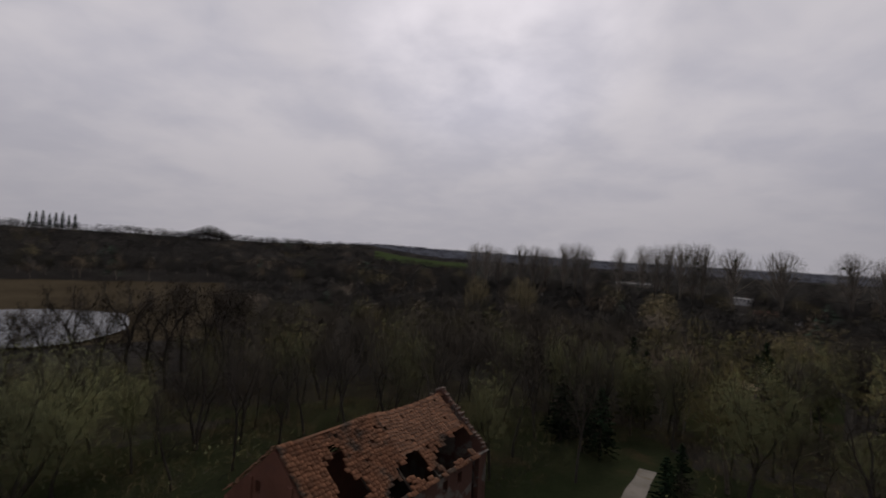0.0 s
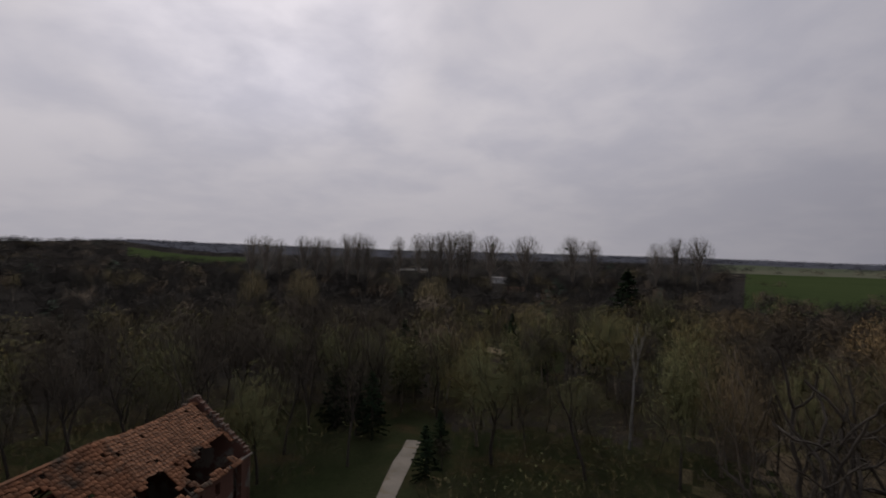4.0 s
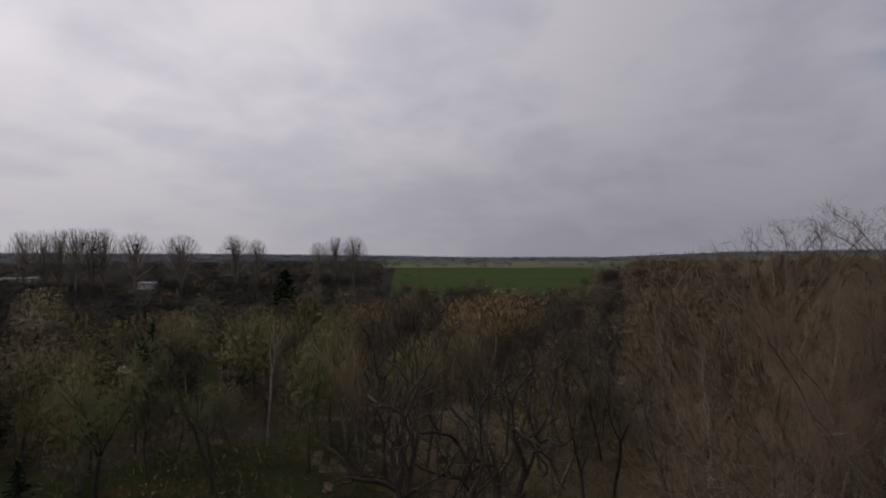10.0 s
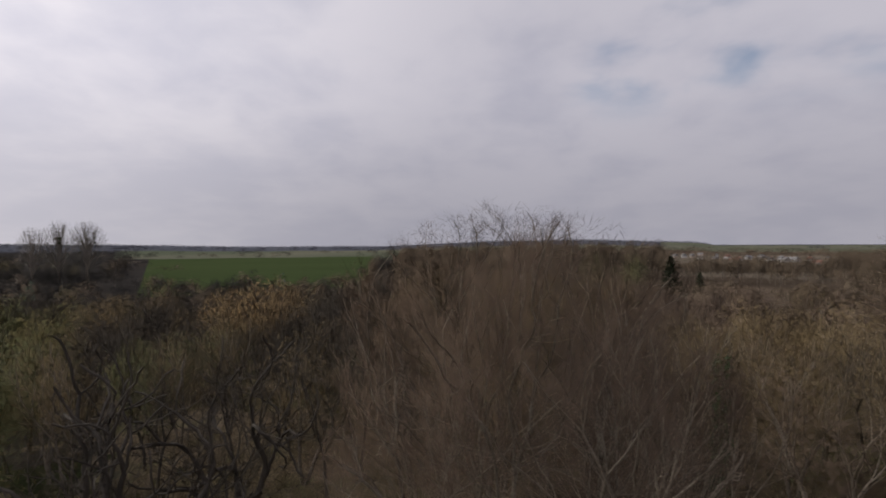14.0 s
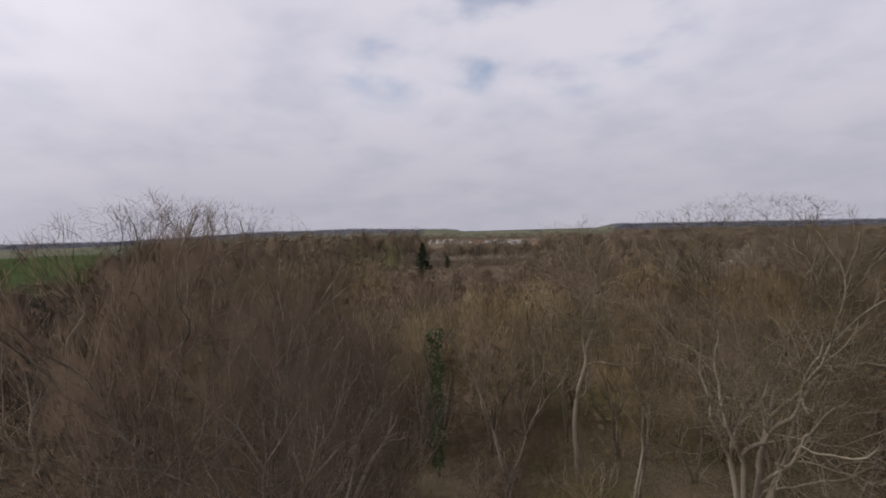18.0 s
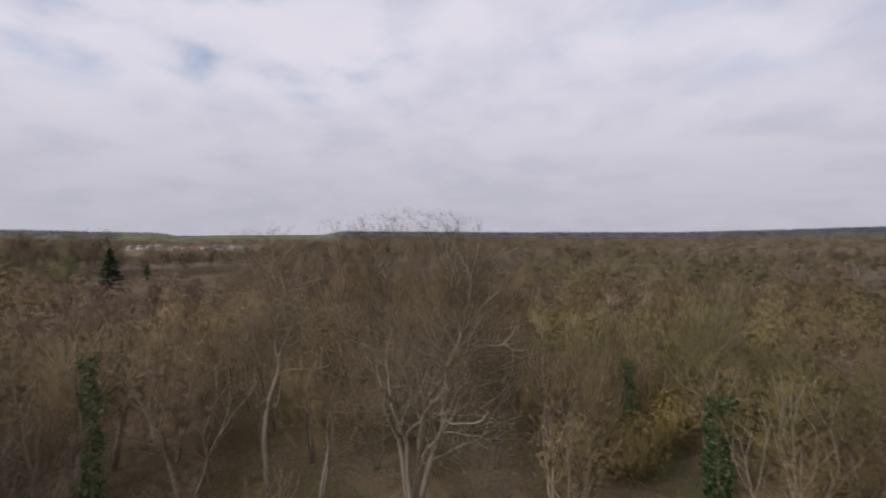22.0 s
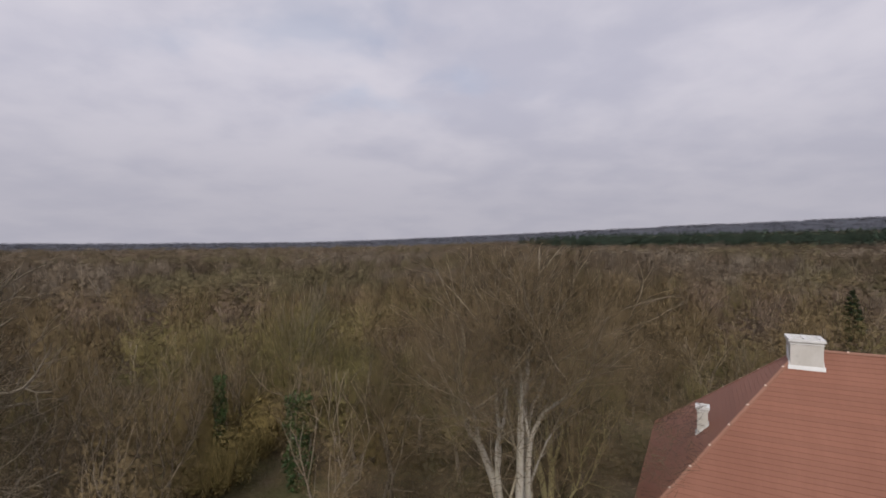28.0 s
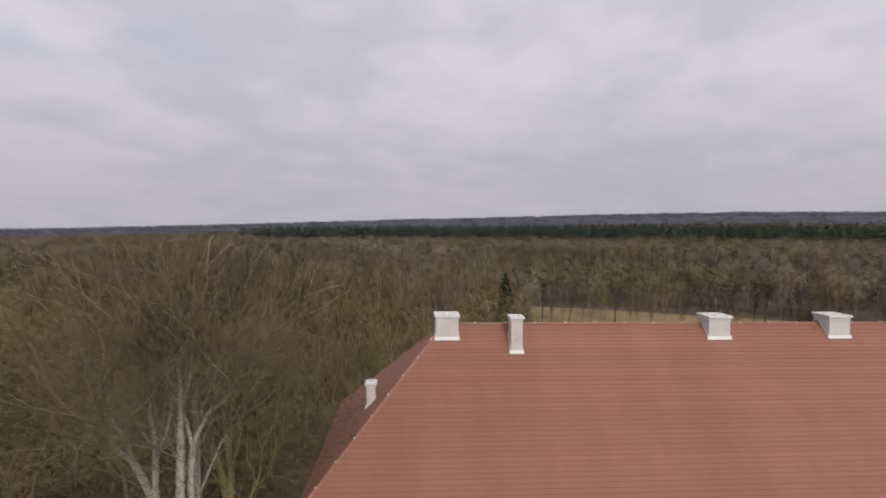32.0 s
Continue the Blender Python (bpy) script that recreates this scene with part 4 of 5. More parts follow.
def ribbon(name, pts, width, mat, label, lift=0.05):
    bm = bmesh.new()
    rows2 = []
    for i, p in enumerate(pts):
        a, b = Vector(pts[max(0, i - 1)]), Vector(pts[min(len(pts) - 1, i + 1)])
        s = (b - a).normalized().orthogonal() * (width / 2)
        w = 1 + 0.10 * math.sin(i * 2.1)
        l, r = Vector(p) + s * w, Vector(p) - s * w
        h = max(gz(*l), gz(*r), gz(*p)) + lift
        rows2.append([bm.verts.new((*q, h - d)) for q, d in ((l, 0.0), (r, 0.0), (r, 0.35), (l, 0.35))])
    for a, b in zip(rows2[:-1], rows2[1:]):
        for k in range(4):
            bm.faces.new((a[k], b[k], b[(k + 1) % 4], a[(k + 1) % 4]))
    bm.faces.new(rows2[0])
    bm.faces.new(list(reversed(rows2[-1])))
    bmesh.ops.recalc_face_normals(bm, faces=bm.faces)
    me = bpy.data.meshes.new(name)
    bm.to_mesh(me)
    bm.free()
    me.materials.append(mat)
    return tagged(new(name, me), label, "path", kind="structure")


ribbon("path", [(10.6, 32.0), (13.0, 35.8), (15.2, 39.3), (17.2, 42.6), (19.2, 45.8), (20.9, 48.4), (22.6, 51.2)], 1.75, TRACK, "pale sandy track between grass verges")

WHITE_WALL = material("white_wall", (0.45, 0.44, 0.42), (0.54, 0.53, 0.505), 0.3, 6.0, 0.9, 0.1, 0.1, 0.15)
TAN_WALL = material("tan_wall", (0.40, 0.33, 0.25), (0.48, 0.41, 0.32), 0.3, 6.0, 0.9, 0.1, 0.1, 0.2)
ROOF_BROWN = material("brown_roof", (0.16, 0.085, 0.06), (0.22, 0.12, 0.085), 0.3, 4.0, 0.85, 0.2, 0.2, 0.25)
ROOF_GREY = material("grey_roof", (0.152, 0.146, 0.142), (0.208, 0.202, 0.196), 0.3, 4.0, 0.85, 0.2, 0.2, 0.25)
ROOF_PALE = material("pale_board_roof", (0.46, 0.36, 0.22), (0.56, 0.45, 0.30), 0.5, 4.0, 0.85, 0.2, 0.2)
PANE = material("dark_pane", (0.02, 0.022, 0.026), (0.035, 0.038, 0.042), 1.0, 5.0, 0.15, 0.0, 0.1)


def house(b, d, size, turn, wall_mat, roof_mat, label, eave=3.0, rise=2.6, flat=False, group="", up_=0.0):
    x, y = bd(b, d)
    w, l = size
    root = new("house" if not flat else "shed")
    root.matrix_basis = pose(x, y, gz(x, y) + up_, 0, 0, turn)
    part("wall", boxed((-l / 2, -w / 2, -3.0), (l / 2, w / 2, eave)), wall_mat, root)
    o = 0.4
    if flat:
        part("roof", prismed([(-l / 2 - o, -w / 2 - o, eave), (-l / 2 - o, w / 2 + o, eave + rise), (-l / 2 - o, w / 2 + o, eave + rise + 0.15), (-l / 2 - o, -w / 2 - o, eave + 0.15)], (l + 2 * o, 0, 0)), roof_mat, root)
    else:
        rf = part("roof", prismed([(-l / 2 - o, -w / 2 - o, eave - 0.2), (-l / 2 - o, w / 2 + o, eave - 0.2), (-l / 2 - o, 0, eave + rise)], (l + 2 * o, 0, 0)), roof_mat, root)
        part("chimney", boxed((l * 0.18, -0.35, eave + rise - 0.8), (l * 0.18 + 0.7, 0.35, eave + rise + 0.8), 0.03), BRICK, rf)
    for s in (-1, 1):
        n = max(2, int(l / 2.6))
        for i in range(n):
            xx = -l / 2 + l * (i + 0.5) / n
            win = part("window", boxed((xx - 0.65, s * w / 2 - 0.03, eave - 1.9), (xx + 0.65, s * w / 2 + 0.03, eave - 0.6)), CAP_WHITE, root)
            part("pane", boxed((xx - 0.55, s * w / 2 - 0.05, eave - 1.8), (xx + 0.55, s * w / 2 + 0.05, eave - 0.7)), PANE, win)
    return tagged(root, label, "house" if not flat else "shed", group)


house(32.8, 112, (5.0, 5.6), 58, TAN_WALL, ROOF_PALE, "small shed with a pale board roof among trees", 3.4, 0.9, True, up_=1.2)
house(31.8, 470, (9, 18), -62, WHITE_WALL, ROOF_GREY, "white bungalow with a low grey roof behind trees", 4.3, 0.7, up_=1.0)
house(33.8, 345, (8, 11), -20, TAN_WALL, ROOF_BROWN, "tan house with a brown roof on the rise", 3.2, 3.0)
house(37.2, 335, (8, 10), 15, WHITE_WALL, ROOF_BROWN, "white house with a brown roof on the rise", 3.2, 3.0)
house(12.0, 420, (9, 11), 30, WHITE_WALL, ROOF_BROWN, "white house with a brown roof among poplars", 3.2, 3.0)
house(21.5, 640, (14, 40), -22, TAN_WALL, ROOF_GREY, "long pale farm hall beyond the poplars", 2.4, 1.6, up_=3.0)
rng = random.Random(11)
for b, d in ((113.6, 690), (114.4, 720), (115.2, 700), (115.9, 740), (117.4, 760), (118.4, 700), (119.3, 680), (120.2, 655), (121.2, 690), (122.0, 650), (122.9, 640), (123.8, 665), (125.0, 640), (126.3, 660), (119.0, 560), (121.6, 580), (123.2, 545), (125.6, 590), (117.3, 600), (116.0, 610)):
    house(b, d + rng.uniform(-60, 60), (rng.uniform(4.5, 6), rng.uniform(6, 10)), rng.uniform(-70, 70), rng.choice((WHITE_WALL, WHITE_WALL, TAN_WALL)), rng.choice((ROOF_GREY, ROOF_BROWN, ROOF_GREY)), "pale village house with a plain pitched roof", rng.uniform(2.4, 3.2), rng.uniform(1.8, 2.8), group="village houses on the far slope")

WATER = material("lake_water", (0.03, 0.033, 0.032), (0.045, 0.048, 0.047), 0.02, 0.6, 0.16, 0.3, 0.1, bump_at=0.08)


def pond():
    bm = bmesh.new()
    ring = []
    for i in range(48):
        a = 2 * math.pi * i / 48
        ca, sa = (math.copysign(abs(f(a)) ** 0.6, f(a)) for f in (math.cos, math.sin))
        x, y = bd(313.5 + 14.0 * ca, 186 + 37 * sa * (1 + 0.07 * math.sin(5 * a + 1)))
        ring.append((x, y))
    z = sum(gz(*p) for p in ring) / len(ring) + 0.1
    top = [bm.verts.new((*p, z)) for p in ring]
    bm.faces.new(top)
    bmesh.ops.recalc_face_normals(bm, faces=bm.faces)
    me = bpy.data.meshes.new("lake")
    bm.to_mesh(me)
    bm.free()
    if me.polygons[0].normal.z < 0:
        me.flip_normals()
    me.materials.append(WATER)
    return tagged(new("water", me), "still grey lake behind bare alders", "lake", kind="structure")


pond()
# ---- trees that stand out one by one ----
HERO = dict(width=0.03, twig=(0.35, 0.95))


def hero(name, label, x, y, seed, bark, mats, height, group="", turn=0.0, crown_label="", **spec):
    k = Kind(name, label, grow(seed, height=height, **{**HERO, **spec}), bark, mats, height, crown_label)
    return k.plant(x, y, height, turn, group=group)


GREY_WOOD = [BARK_GREY, BARK_GREY, BARK_GREY]
hero("beech_tree", "tall many-stemmed beech with russet bare twigs", 22.8, -8.0, 3, GREY_WOOD, [TWIG_BEECH], 22.25, radius=6.9, stems=6, first=0.3, base=0.14, hollow=0.5, tilt=0.36, trunk=0.24, angle=0.46, wander=0.24, lift=0.09, twigs=50000, width=0.022, even=0.3, brush=18000)
hero("beech_tree", "smaller grey beech with russet bare twigs", 28.0, -14.5, 4, GREY_WOOD, [TWIG_BEECH], 17.2, radius=5.8, stems=4, base=0.12, tilt=0.28, trunk=0.2, angle=0.38, lift=0.12, twigs=24000, width=0.024, even=0.3, brush=4000)
hero("beech_tree", "slender grey beech with tapering bare crown", 34.6, -34.3, 5, GREY_WOOD, [TWIG_BROWN], 21.2, radius=5.6, stems=1, first=0.42, depth=5, base=0.1, hollow=0.5, trunk=0.27, stem_wander=0.12, angle=0.7, side=3, lift=0.04, wander=0.2, twigs=18000, width=0.03, brush=2500)
hero("beech_tree", "broad grey beech with wide bare crown", 23.5, -38.5, 6, GREY_WOOD, [TWIG_PLANE], 22.2, radius=8.0, square=2.8, stems=5, base=0.14, hollow=0.55, first=0.24, tilt=0.32, trunk=0.28, angle=0.56, side=3, lift=0.05, wander=0.22, twigs=40000, width=0.03, brush=6500)
hero("plane_tree", "white-barked plane tree with several pale stems", -9.3, -38.4, 22, [BARK_PALE, BARK_BUFF, BARK_GREY], [TWIG_PLANE], 21.3, radius=9.4, square=2.8, stems=5, base=0.26, hollow=0.76, first=0.5, arm=0.42, tilt=0.2, trunk=0.31, angle=0.42, side=3, lift=0.05, wander=0.16, twigs=80000, width=0.036, even=0.55, keep=0.62, stem_keep=0.6, stem_wander=0.05, brush=3500)
hero("maple_tree", "mossy-stemmed tree with olive-brown twigs", -12.8, -43.6, 9, BARK_MOSS, [TWIG_BROWN], 18.5, radius=6.5, stems=2, base=0.12, trunk=0.28, twigs=26000, width=0.036)
hero("oak_tree", "dark spreading oak with crooked bare limbs", 33.5, 13.2, 10, [BARK_DARK], [TWIG_ALDER], 16.5, radius=7.2, stems=3, first=0.25, tilt=0.5, base=0.08, trunk=0.4, wander=0.27, angle=0.55, lift=0.06, keep=0.8, depth=3, ratio=0.95, twigs=3000, even=0.1, spread=0.1)
hero("oak_tree", "dark leaning oak with crooked bare limbs", 38.5, 10.0, 11, [BARK_DARK], [TWIG_ALDER], 15.5, radius=6.5, stems=3, first=0.25, tilt=0.5, base=0.08, trunk=0.36, wander=0.27, angle=0.55, lift=0.06, keep=0.8, depth=3, ratio=0.95, twigs=2500, even=0.1, spread=0.1)
hero("birch_tree", "white-stemmed birch with sparse bare branches", 43.5, 39.6, 12, BARK_BIRCH, [TWIG_OLIVE], 15.0, radius=2.8, stems=1, first=0.55, depth=3, base=0.4, trunk=0.2, twigs=500, even=0.0)
hero("willow_tree", "broad willow in fresh yellow-green leaf", *bd(319.5, 50), 13, BARK_DARK, [TWIG_OLIVE, LEAF_WILLOW], 13.0, radius=8.5, stems=5, first=0.25, base=0.05, tilt=0.6, trunk=0.24, twigs=10000, leaf=28000, leaf_size=0.12, even=0.6)
hero("alder_tree", "bare dark alder beside the barn", -24.5, 50.5, 14, BARK_DARK, [TWIG_DARK], 12.5, radius=5.0, stems=2, base=0.2, tilt=0.3, trunk=0.2, twigs=7000)


def ivy_on(root, height, r, n, seed, lo=0.0):
    rg = np.random.default_rng(seed)
    z = rg.uniform(lo, height, n)
    a = rg.uniform(0, 2 * np.pi, n)
    rr = r * (0.7 + 0.6 * rg.uniform(0, 1, n)) * (1.0 + 0.5 * np.sin(z * 2.1 + seed) * 0.4)
    st = Stock()
    leaves(st, np.stack([rr * np.cos(a), rr * np.sin(a), z], 1), 0.22, rg)
    v, f, m = st.arrays()
    ob = new("ivy", mesh_of("ivy", v, f, [LEAF_IVY]))
    ob.parent = root
    tagged(ob, "dark green ivy sleeve")


t = hero("ash_tree", "slim ash clad in dark ivy", 41.0, -24.8, 15, BARK_GREY, [TWIG_BROWN], 16.5, radius=3.6, stems=1, base=0.3, first=0.5, depth=3, trunk=0.2, twigs=3500)
ivy_on(t, 12.5, 0.5, 1500, 1, 1.0)
t = hero("ash_tree", "slim ivy-clad trunk in the thicket", 13.9, -60.5, 16, BARK_GREY, [TWIG_OLIVE], 11.5, radius=2.0, stems=1, base=0.5, first=0.6, depth=2, trunk=0.16, twigs=900)
ivy_on(t, 8.6, 0.42, 1500, 2)
t = hero("ash_tree", "short trunk buried in bushy green ivy", 5.6, -54.5, 17, BARK_GREY, [TWIG_OLIVE], 9.0, radius=1.8, stems=2, base=0.4, first=0.5, depth=2, trunk=0.16, twigs=900)
ivy_on(t, 8.0, 0.9, 2600, 3)
hero("maple_tree", "tall maple in yellow-green flower", 6.5, -68.0, 18, BARK_GREY, [TWIG_OLIVE, LEAF_YELLOW], 18.0, radius=5.5, stems=2, base=0.12, trunk=0.26, twigs=12000, leaf=9000, leaf_size=0.10)

# ---- kinds that repeat ----
MID = dict(depth=3, width=0.16, twigs=3400, twig=(0.3, 0.65), fan=1.3, fine=0.02, even=0.45, spread=0.4, trunk=0.2)


def kinds(name, label, n, seed, bark, mats, height, **spec):
    return [Kind(name, label, grow(seed + i, height=height, **{**MID, **spec}), bark, mats, height) for i in range(n)]


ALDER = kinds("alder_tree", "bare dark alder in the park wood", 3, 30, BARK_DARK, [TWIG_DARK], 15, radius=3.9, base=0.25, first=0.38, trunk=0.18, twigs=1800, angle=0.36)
SHORE = kinds("alder_tree", "bare dark alder by the lake shore", 2, 35, BARK_DARK, [TWIG_ALDER], 15, radius=5.6, base=0.2, first=0.36, trunk=0.26, depth=4, side=1, twigs=2200, width=0.06, twig=(0.4, 0.9), keep=0.8, wander=0.18, even=0.1)
BROWN = kinds("beech_tree", "bare grey-stemmed beech with brown twigs", 4, 40, BARK_WOOD, [TWIG_BROWN], 17, radius=5.0, stems=2)
RUSSET = kinds("hornbeam_tree", "bare hornbeam with russet twigs", 2, 50, BARK_WOOD, [TWIG_RUSSET], 16, radius=5.0, stems=2)
GREEN = kinds("willow_tree", "willow breaking into fresh green leaf", 3, 60, BARK_DARK, [TWIG_OLIVE, LEAF_FRESH], 13, radius=4.2, base=0.18, twigs=1400, leaf=7000, leaf_size=0.15)
OLIVE = kinds("maple_tree", "maple with olive-yellow budding twigs", 2, 70, BARK_WOOD, [TWIG_OLIVE, LEAF_YELLOW], 15, radius=4.4, leaf=1600, leaf_size=0.18)
DOME = kinds("willow_tree", "round-crowned willow with orange twigs", 2, 80, BARK_DARK, [TWIG_ORANGE], 11, radius=5.2, stems=3, first=0.2, base=0.08, tilt=0.4, twigs=4200, width=0.2, even=0.7)
DOME += kinds("willow_tree", "round-crowned willow with tan twigs", 1, 85, BARK_DARK, [TWIG_TAN], 11, radius=5.2, stems=3, first=0.2, base=0.08, tilt=0.4, twigs=4200, width=0.24, even=0.7)
DOME += kinds("oak_tree", "dark oak of a hilltop grove", 1, 88, BARK_DARK, [TWIG_DARK], 11, radius=5.2, stems=3, first=0.15, base=0.02, tilt=0.4, twigs=3000, width=0.4, even=0.7)
SHRUB = kinds("hazel_shrub", "broad shrub with yellow budding twigs", 2, 95, BARK_WOOD, [TWIG_YELLOW], 6, radius=3.6, stems=4, first=0.2, depth=2, base=0.02, tilt=0.5, trunk=0.07, twigs=1700, width=0.2, even=0.7)
BIRCH = kinds("birch_tree", "slim birch with white stem and rusty twigs", 2, 90, BARK_BIRCH, [TWIG_RUSSET], 13, radius=2.8, first=0.5, trunk=0.13, twigs=1800, hang=0.03)
SPRUCE = [Kind("spruce_tree", "dark green spruce with drooping boughs", spruce(100 + i, 12, 2.8, 90, 42, 0.3), BARK_DARK, [NEEDLES], 12) for i in range(2)]
FIRS = [Kind("pine_tree", "broad dark pine among bare trees", spruce(110, 14, 4.4, 90, 60, 0.36, 0.1), BARK_DARK, [NEEDLES], 14)]

# single trees of those kinds at known places: kind, bearing, distance, height
for k, b, d, h, wide in ((SPRUCE[0], 33.2, 118, 11, 1.0), (SPRUCE[1], 31.0, 150, 11, 1.5), (SPRUCE[1], 29.8, 128, 8, 1.3), (SPRUCE[0], 21.9, 84, 13, 0.9), (SPRUCE[1], 23.2, 86, 11, 0.9), (SPRUCE[0], 27.0, 52, 4.5, 1.3), (SPRUCE[0], 18.8, 58, 7.5, 1.3), (SPRUCE[1], 25.6, 46, 5, 1.4), (SPRUCE[0], 34.4, 84, 12, 1.2), (SPRUCE[1], 14.5, 62, 8, 1.3), (SPRUCE[1], 17.4, 63, 7, 1.2),
                         (SPRUCE[0], 15.0, 66, 8, 1.2), (SPRUCE[1], 34.0, 122, 13, 1.0), (FIRS[0], 46.4, 150, 21, 1.3), (FIRS[0], 113.9, 205, 17, 1.0), (SPRUCE[1], 116.4, 245, 9, 1.6), (SPRUCE[1], 223.8, 124.5, 13.5, 1.0), (SPRUCE[0], 224.3, 126, 10, 1.0), (FIRS[0], 43.4, 96, 9, 0.9), (FIRS[0], 37.6, 104, 9, 0.8)):
    x, y = bd(b, d)
    k.plant(x, y, h, b * 7, wide)
for k, b, d, h, wide in ((DOME[2], 4.2, 190, 20.5, 0.62), (DOME[2], 9.4, 180, 21.5, 0.66), (DOME[2], 24.3, 190, 19, 0.9), (DOME[2], 36.0, 140, 14, 0.9), (DOME[0], 68.0, 104, 17, 0.75), (DOME[1], 72.6, 96, 18.5, 0.85), (BIRCH[0], 25.9, 78, 14, 1.5), (BIRCH[1], 24.8, 80, 13, 1.3), (BIRCH[0], 27.0, 76, 12, 1.2),
                         (GREEN[0], 38.4, 94, 15, 1.0), (GREEN[1], 45.0, 84, 15.5, 1.0), (GREEN[2], 49.9, 99, 16.5, 1.0), (GREEN[1], 36.2, 100, 13, 1.0), (GREEN[0], 8.0, 95, 13, 1.1), (GREEN[2], 356.0, 100, 13, 1.1), (OLIVE[0], 352.0, 120, 14, 1.0), (DOME[3], 332.4, 760, 12, 1.6), (DOME[3], 333.0, 760, 15, 1.6), (DOME[3], 333.6, 755, 19, 1.5), (DOME[3], 334.2, 760, 22, 1.4), (DOME[3], 334.8, 755, 20, 1.5), (DOME[3], 335.4, 762, 16, 1.6), (DOME[3], 336.0, 762, 12, 1.6), (DOME[3], 343.8, 820, 15, 1.5), (DOME[3], 344.4, 825, 13, 1.5),
                         (OLIVE[0], 165.0, 78, 14, 1.0), (OLIVE[1], 172.0, 70, 14, 1.0), (GREEN[2], 106.5, 190, 19, 1.2), (GREEN[0], 110.5, 200, 19, 1.0)):
    x, y = bd(b, d)
    k.plant(x, y, h, b * 11, wide)
thicket = random.Random(61)
for i in range(26):
    x, y = bd(thicket.uniform(158, 183), thicket.uniform(53, 84))
    SHRUB[i % 2].plant(x, y, thicket.uniform(3.6, 6.5), thicket.uniform(0, 360), thicket.uniform(0.9, 1.3), group="yellow shrubs in the clearing")
for b, d, h in ((316.8, 97, 13), (323.0, 100, 17), (325.4, 97, 15), (327.6, 96, 18), (329.4, 101, 16), (331.0, 96, 16), (332.5, 100, 18), (334.6, 96, 17), (336.5, 92, 17), (338.5, 95, 16), (320.8, 100, 14), (318.5, 96, 13)):
    x, y = bd(b, d)
    SHORE[int(b * 10) % 2].plant(x, y, h + 2, b * 5, 1.1, "bare dark alder by the lake shore", "alders by the lake")

for i in range(8):
    x, y = bd(319.4 + 0.47 * i, 812 + 3 * (i % 3))
    SPRUCE[i % 2].plant(x, y, 19 + 2 * (i * 7 % 3), 40 * i, 0.9, "dark spruce standing up from the wooded hilltop", "spruces on the hilltop")
SHORE[0].plant(-122.8, -42.4, 14.5, 40, 0.45, "tall dead-looking dark tree beyond the roof")
edge = random.Random(29)
for i in range(26):
    b, d = 226.5 + i * 1.12 + edge.uniform(-0.4, 0.4), edge.uniform(126, 150)
    x, y = bd(b, d)
    edge.choice(SHORE + ALDER + BROWN[:2]).plant(x, y, edge.uniform(8, 13), b * 5, edge.uniform(0.6, 0.9), "bare dark tree on the meadow's edge", "trees along the meadow")
for b, d, h in ((58.4, 250, 12), (59.3, 240, 14), (60.2, 255, 11), (61.0, 235, 9), (62.3, 240, 8), (64.0, 245, 7.5), (78.2, 240, 10), (79.2, 235, 13), (80.3, 250, 15), (81.4, 260, 14), (83.0, 245, 15), (85.2, 250, 14), (87.0, 260, 14), (69.8, 250, 7), (75.0, 245, 8)):
    x, y = bd(b, d)
    (ALDER if int(b) % 2 else BROWN)[int(b * 10) % 3].plant(x, y, h, b * 5, 1.25, group="trees along the wheat field")


def mistletoe_on(root, height, radius, n, seed):
    rg = np.random.default_rng(seed)
    for i in range(n):
        a, z, rr = rg.uniform(0, 6.28), rg.uniform(0.5, 0.82) * height, radius * rg.uniform(0.15, 0.7)
        st = Stock()
        s = rg.uniform(0.4, 0.65)
        p = rg.normal(size=(160, 3))
        leaves(st, unit(p) * (s * rg.uniform(0.3, 1.0, (160, 1))) + np.array([rr * math.cos(a), rr * math.sin(a), z]), 0.26, rg)
        v, f, _ = st.arrays()
        ob = new("mistletoe", mesh_of("mistletoe", v, f, [MISTLETOE]))
        ob.parent = root
        tagged(ob, "dark ball of mistletoe")


def poplar(seed, h=30.0, r=6.2):
    """A bare poplar: one stem, a fan of rising branches, fine shoots spread evenly through a domed crown."""
    rg = np.random.default_rng(seed)
    wood, crown = Stock(), Stock()
    pts, rad = limb(rg, (0, 0, -0.5), (0, 0, 1), h * 0.9, 0.5, 0.03, 0.05, 10, 0.12)
    tube(wood, pts, rad, 6)
    mid, up_r = h * 0.62, h * 0.38
    for k in range(46):
        z0 = h * rg.uniform(0.26, 0.72)
        a, lean_ = rg.uniform(0, 6.28), rg.uniform(0.15, 0.62)
        q = np.array([math.cos(a) * math.sin(lean_), math.sin(a) * math.sin(lean_), math.cos(lean_)])
        reach = 1.0
        while reach < h * 0.6 and ((q[0] * reach) ** 2 + (q[1] * reach) ** 2) / r ** 2 + ((z0 + q[2] * reach - mid) / up_r) ** 2 < 0.97:
            reach += 0.5
        bp, br = limb(rg, (0, 0, z0), q, reach * 0.92, 0.15, 0.07, 0.05, 5, 0.25)
        tube(wood, bp, br, 3, 1)
    n = 2600
    p = unit(rg.normal(size=(n, 3))) * (rg.uniform(0, 1, (n, 1)) ** 0.36)
    p = p * np.array([r, r, up_r]) + np.array([0, 0, mid])
    way = unit(p - np.array([0, 0, h * 0.18]) + rg.normal(size=(n, 3)) * 2.2)
    slivers(crown, p - way * 1.0, way, rg.uniform(1.2, 2.6, n), 0.085, rg)
    return wood.arrays(), crown.arrays()


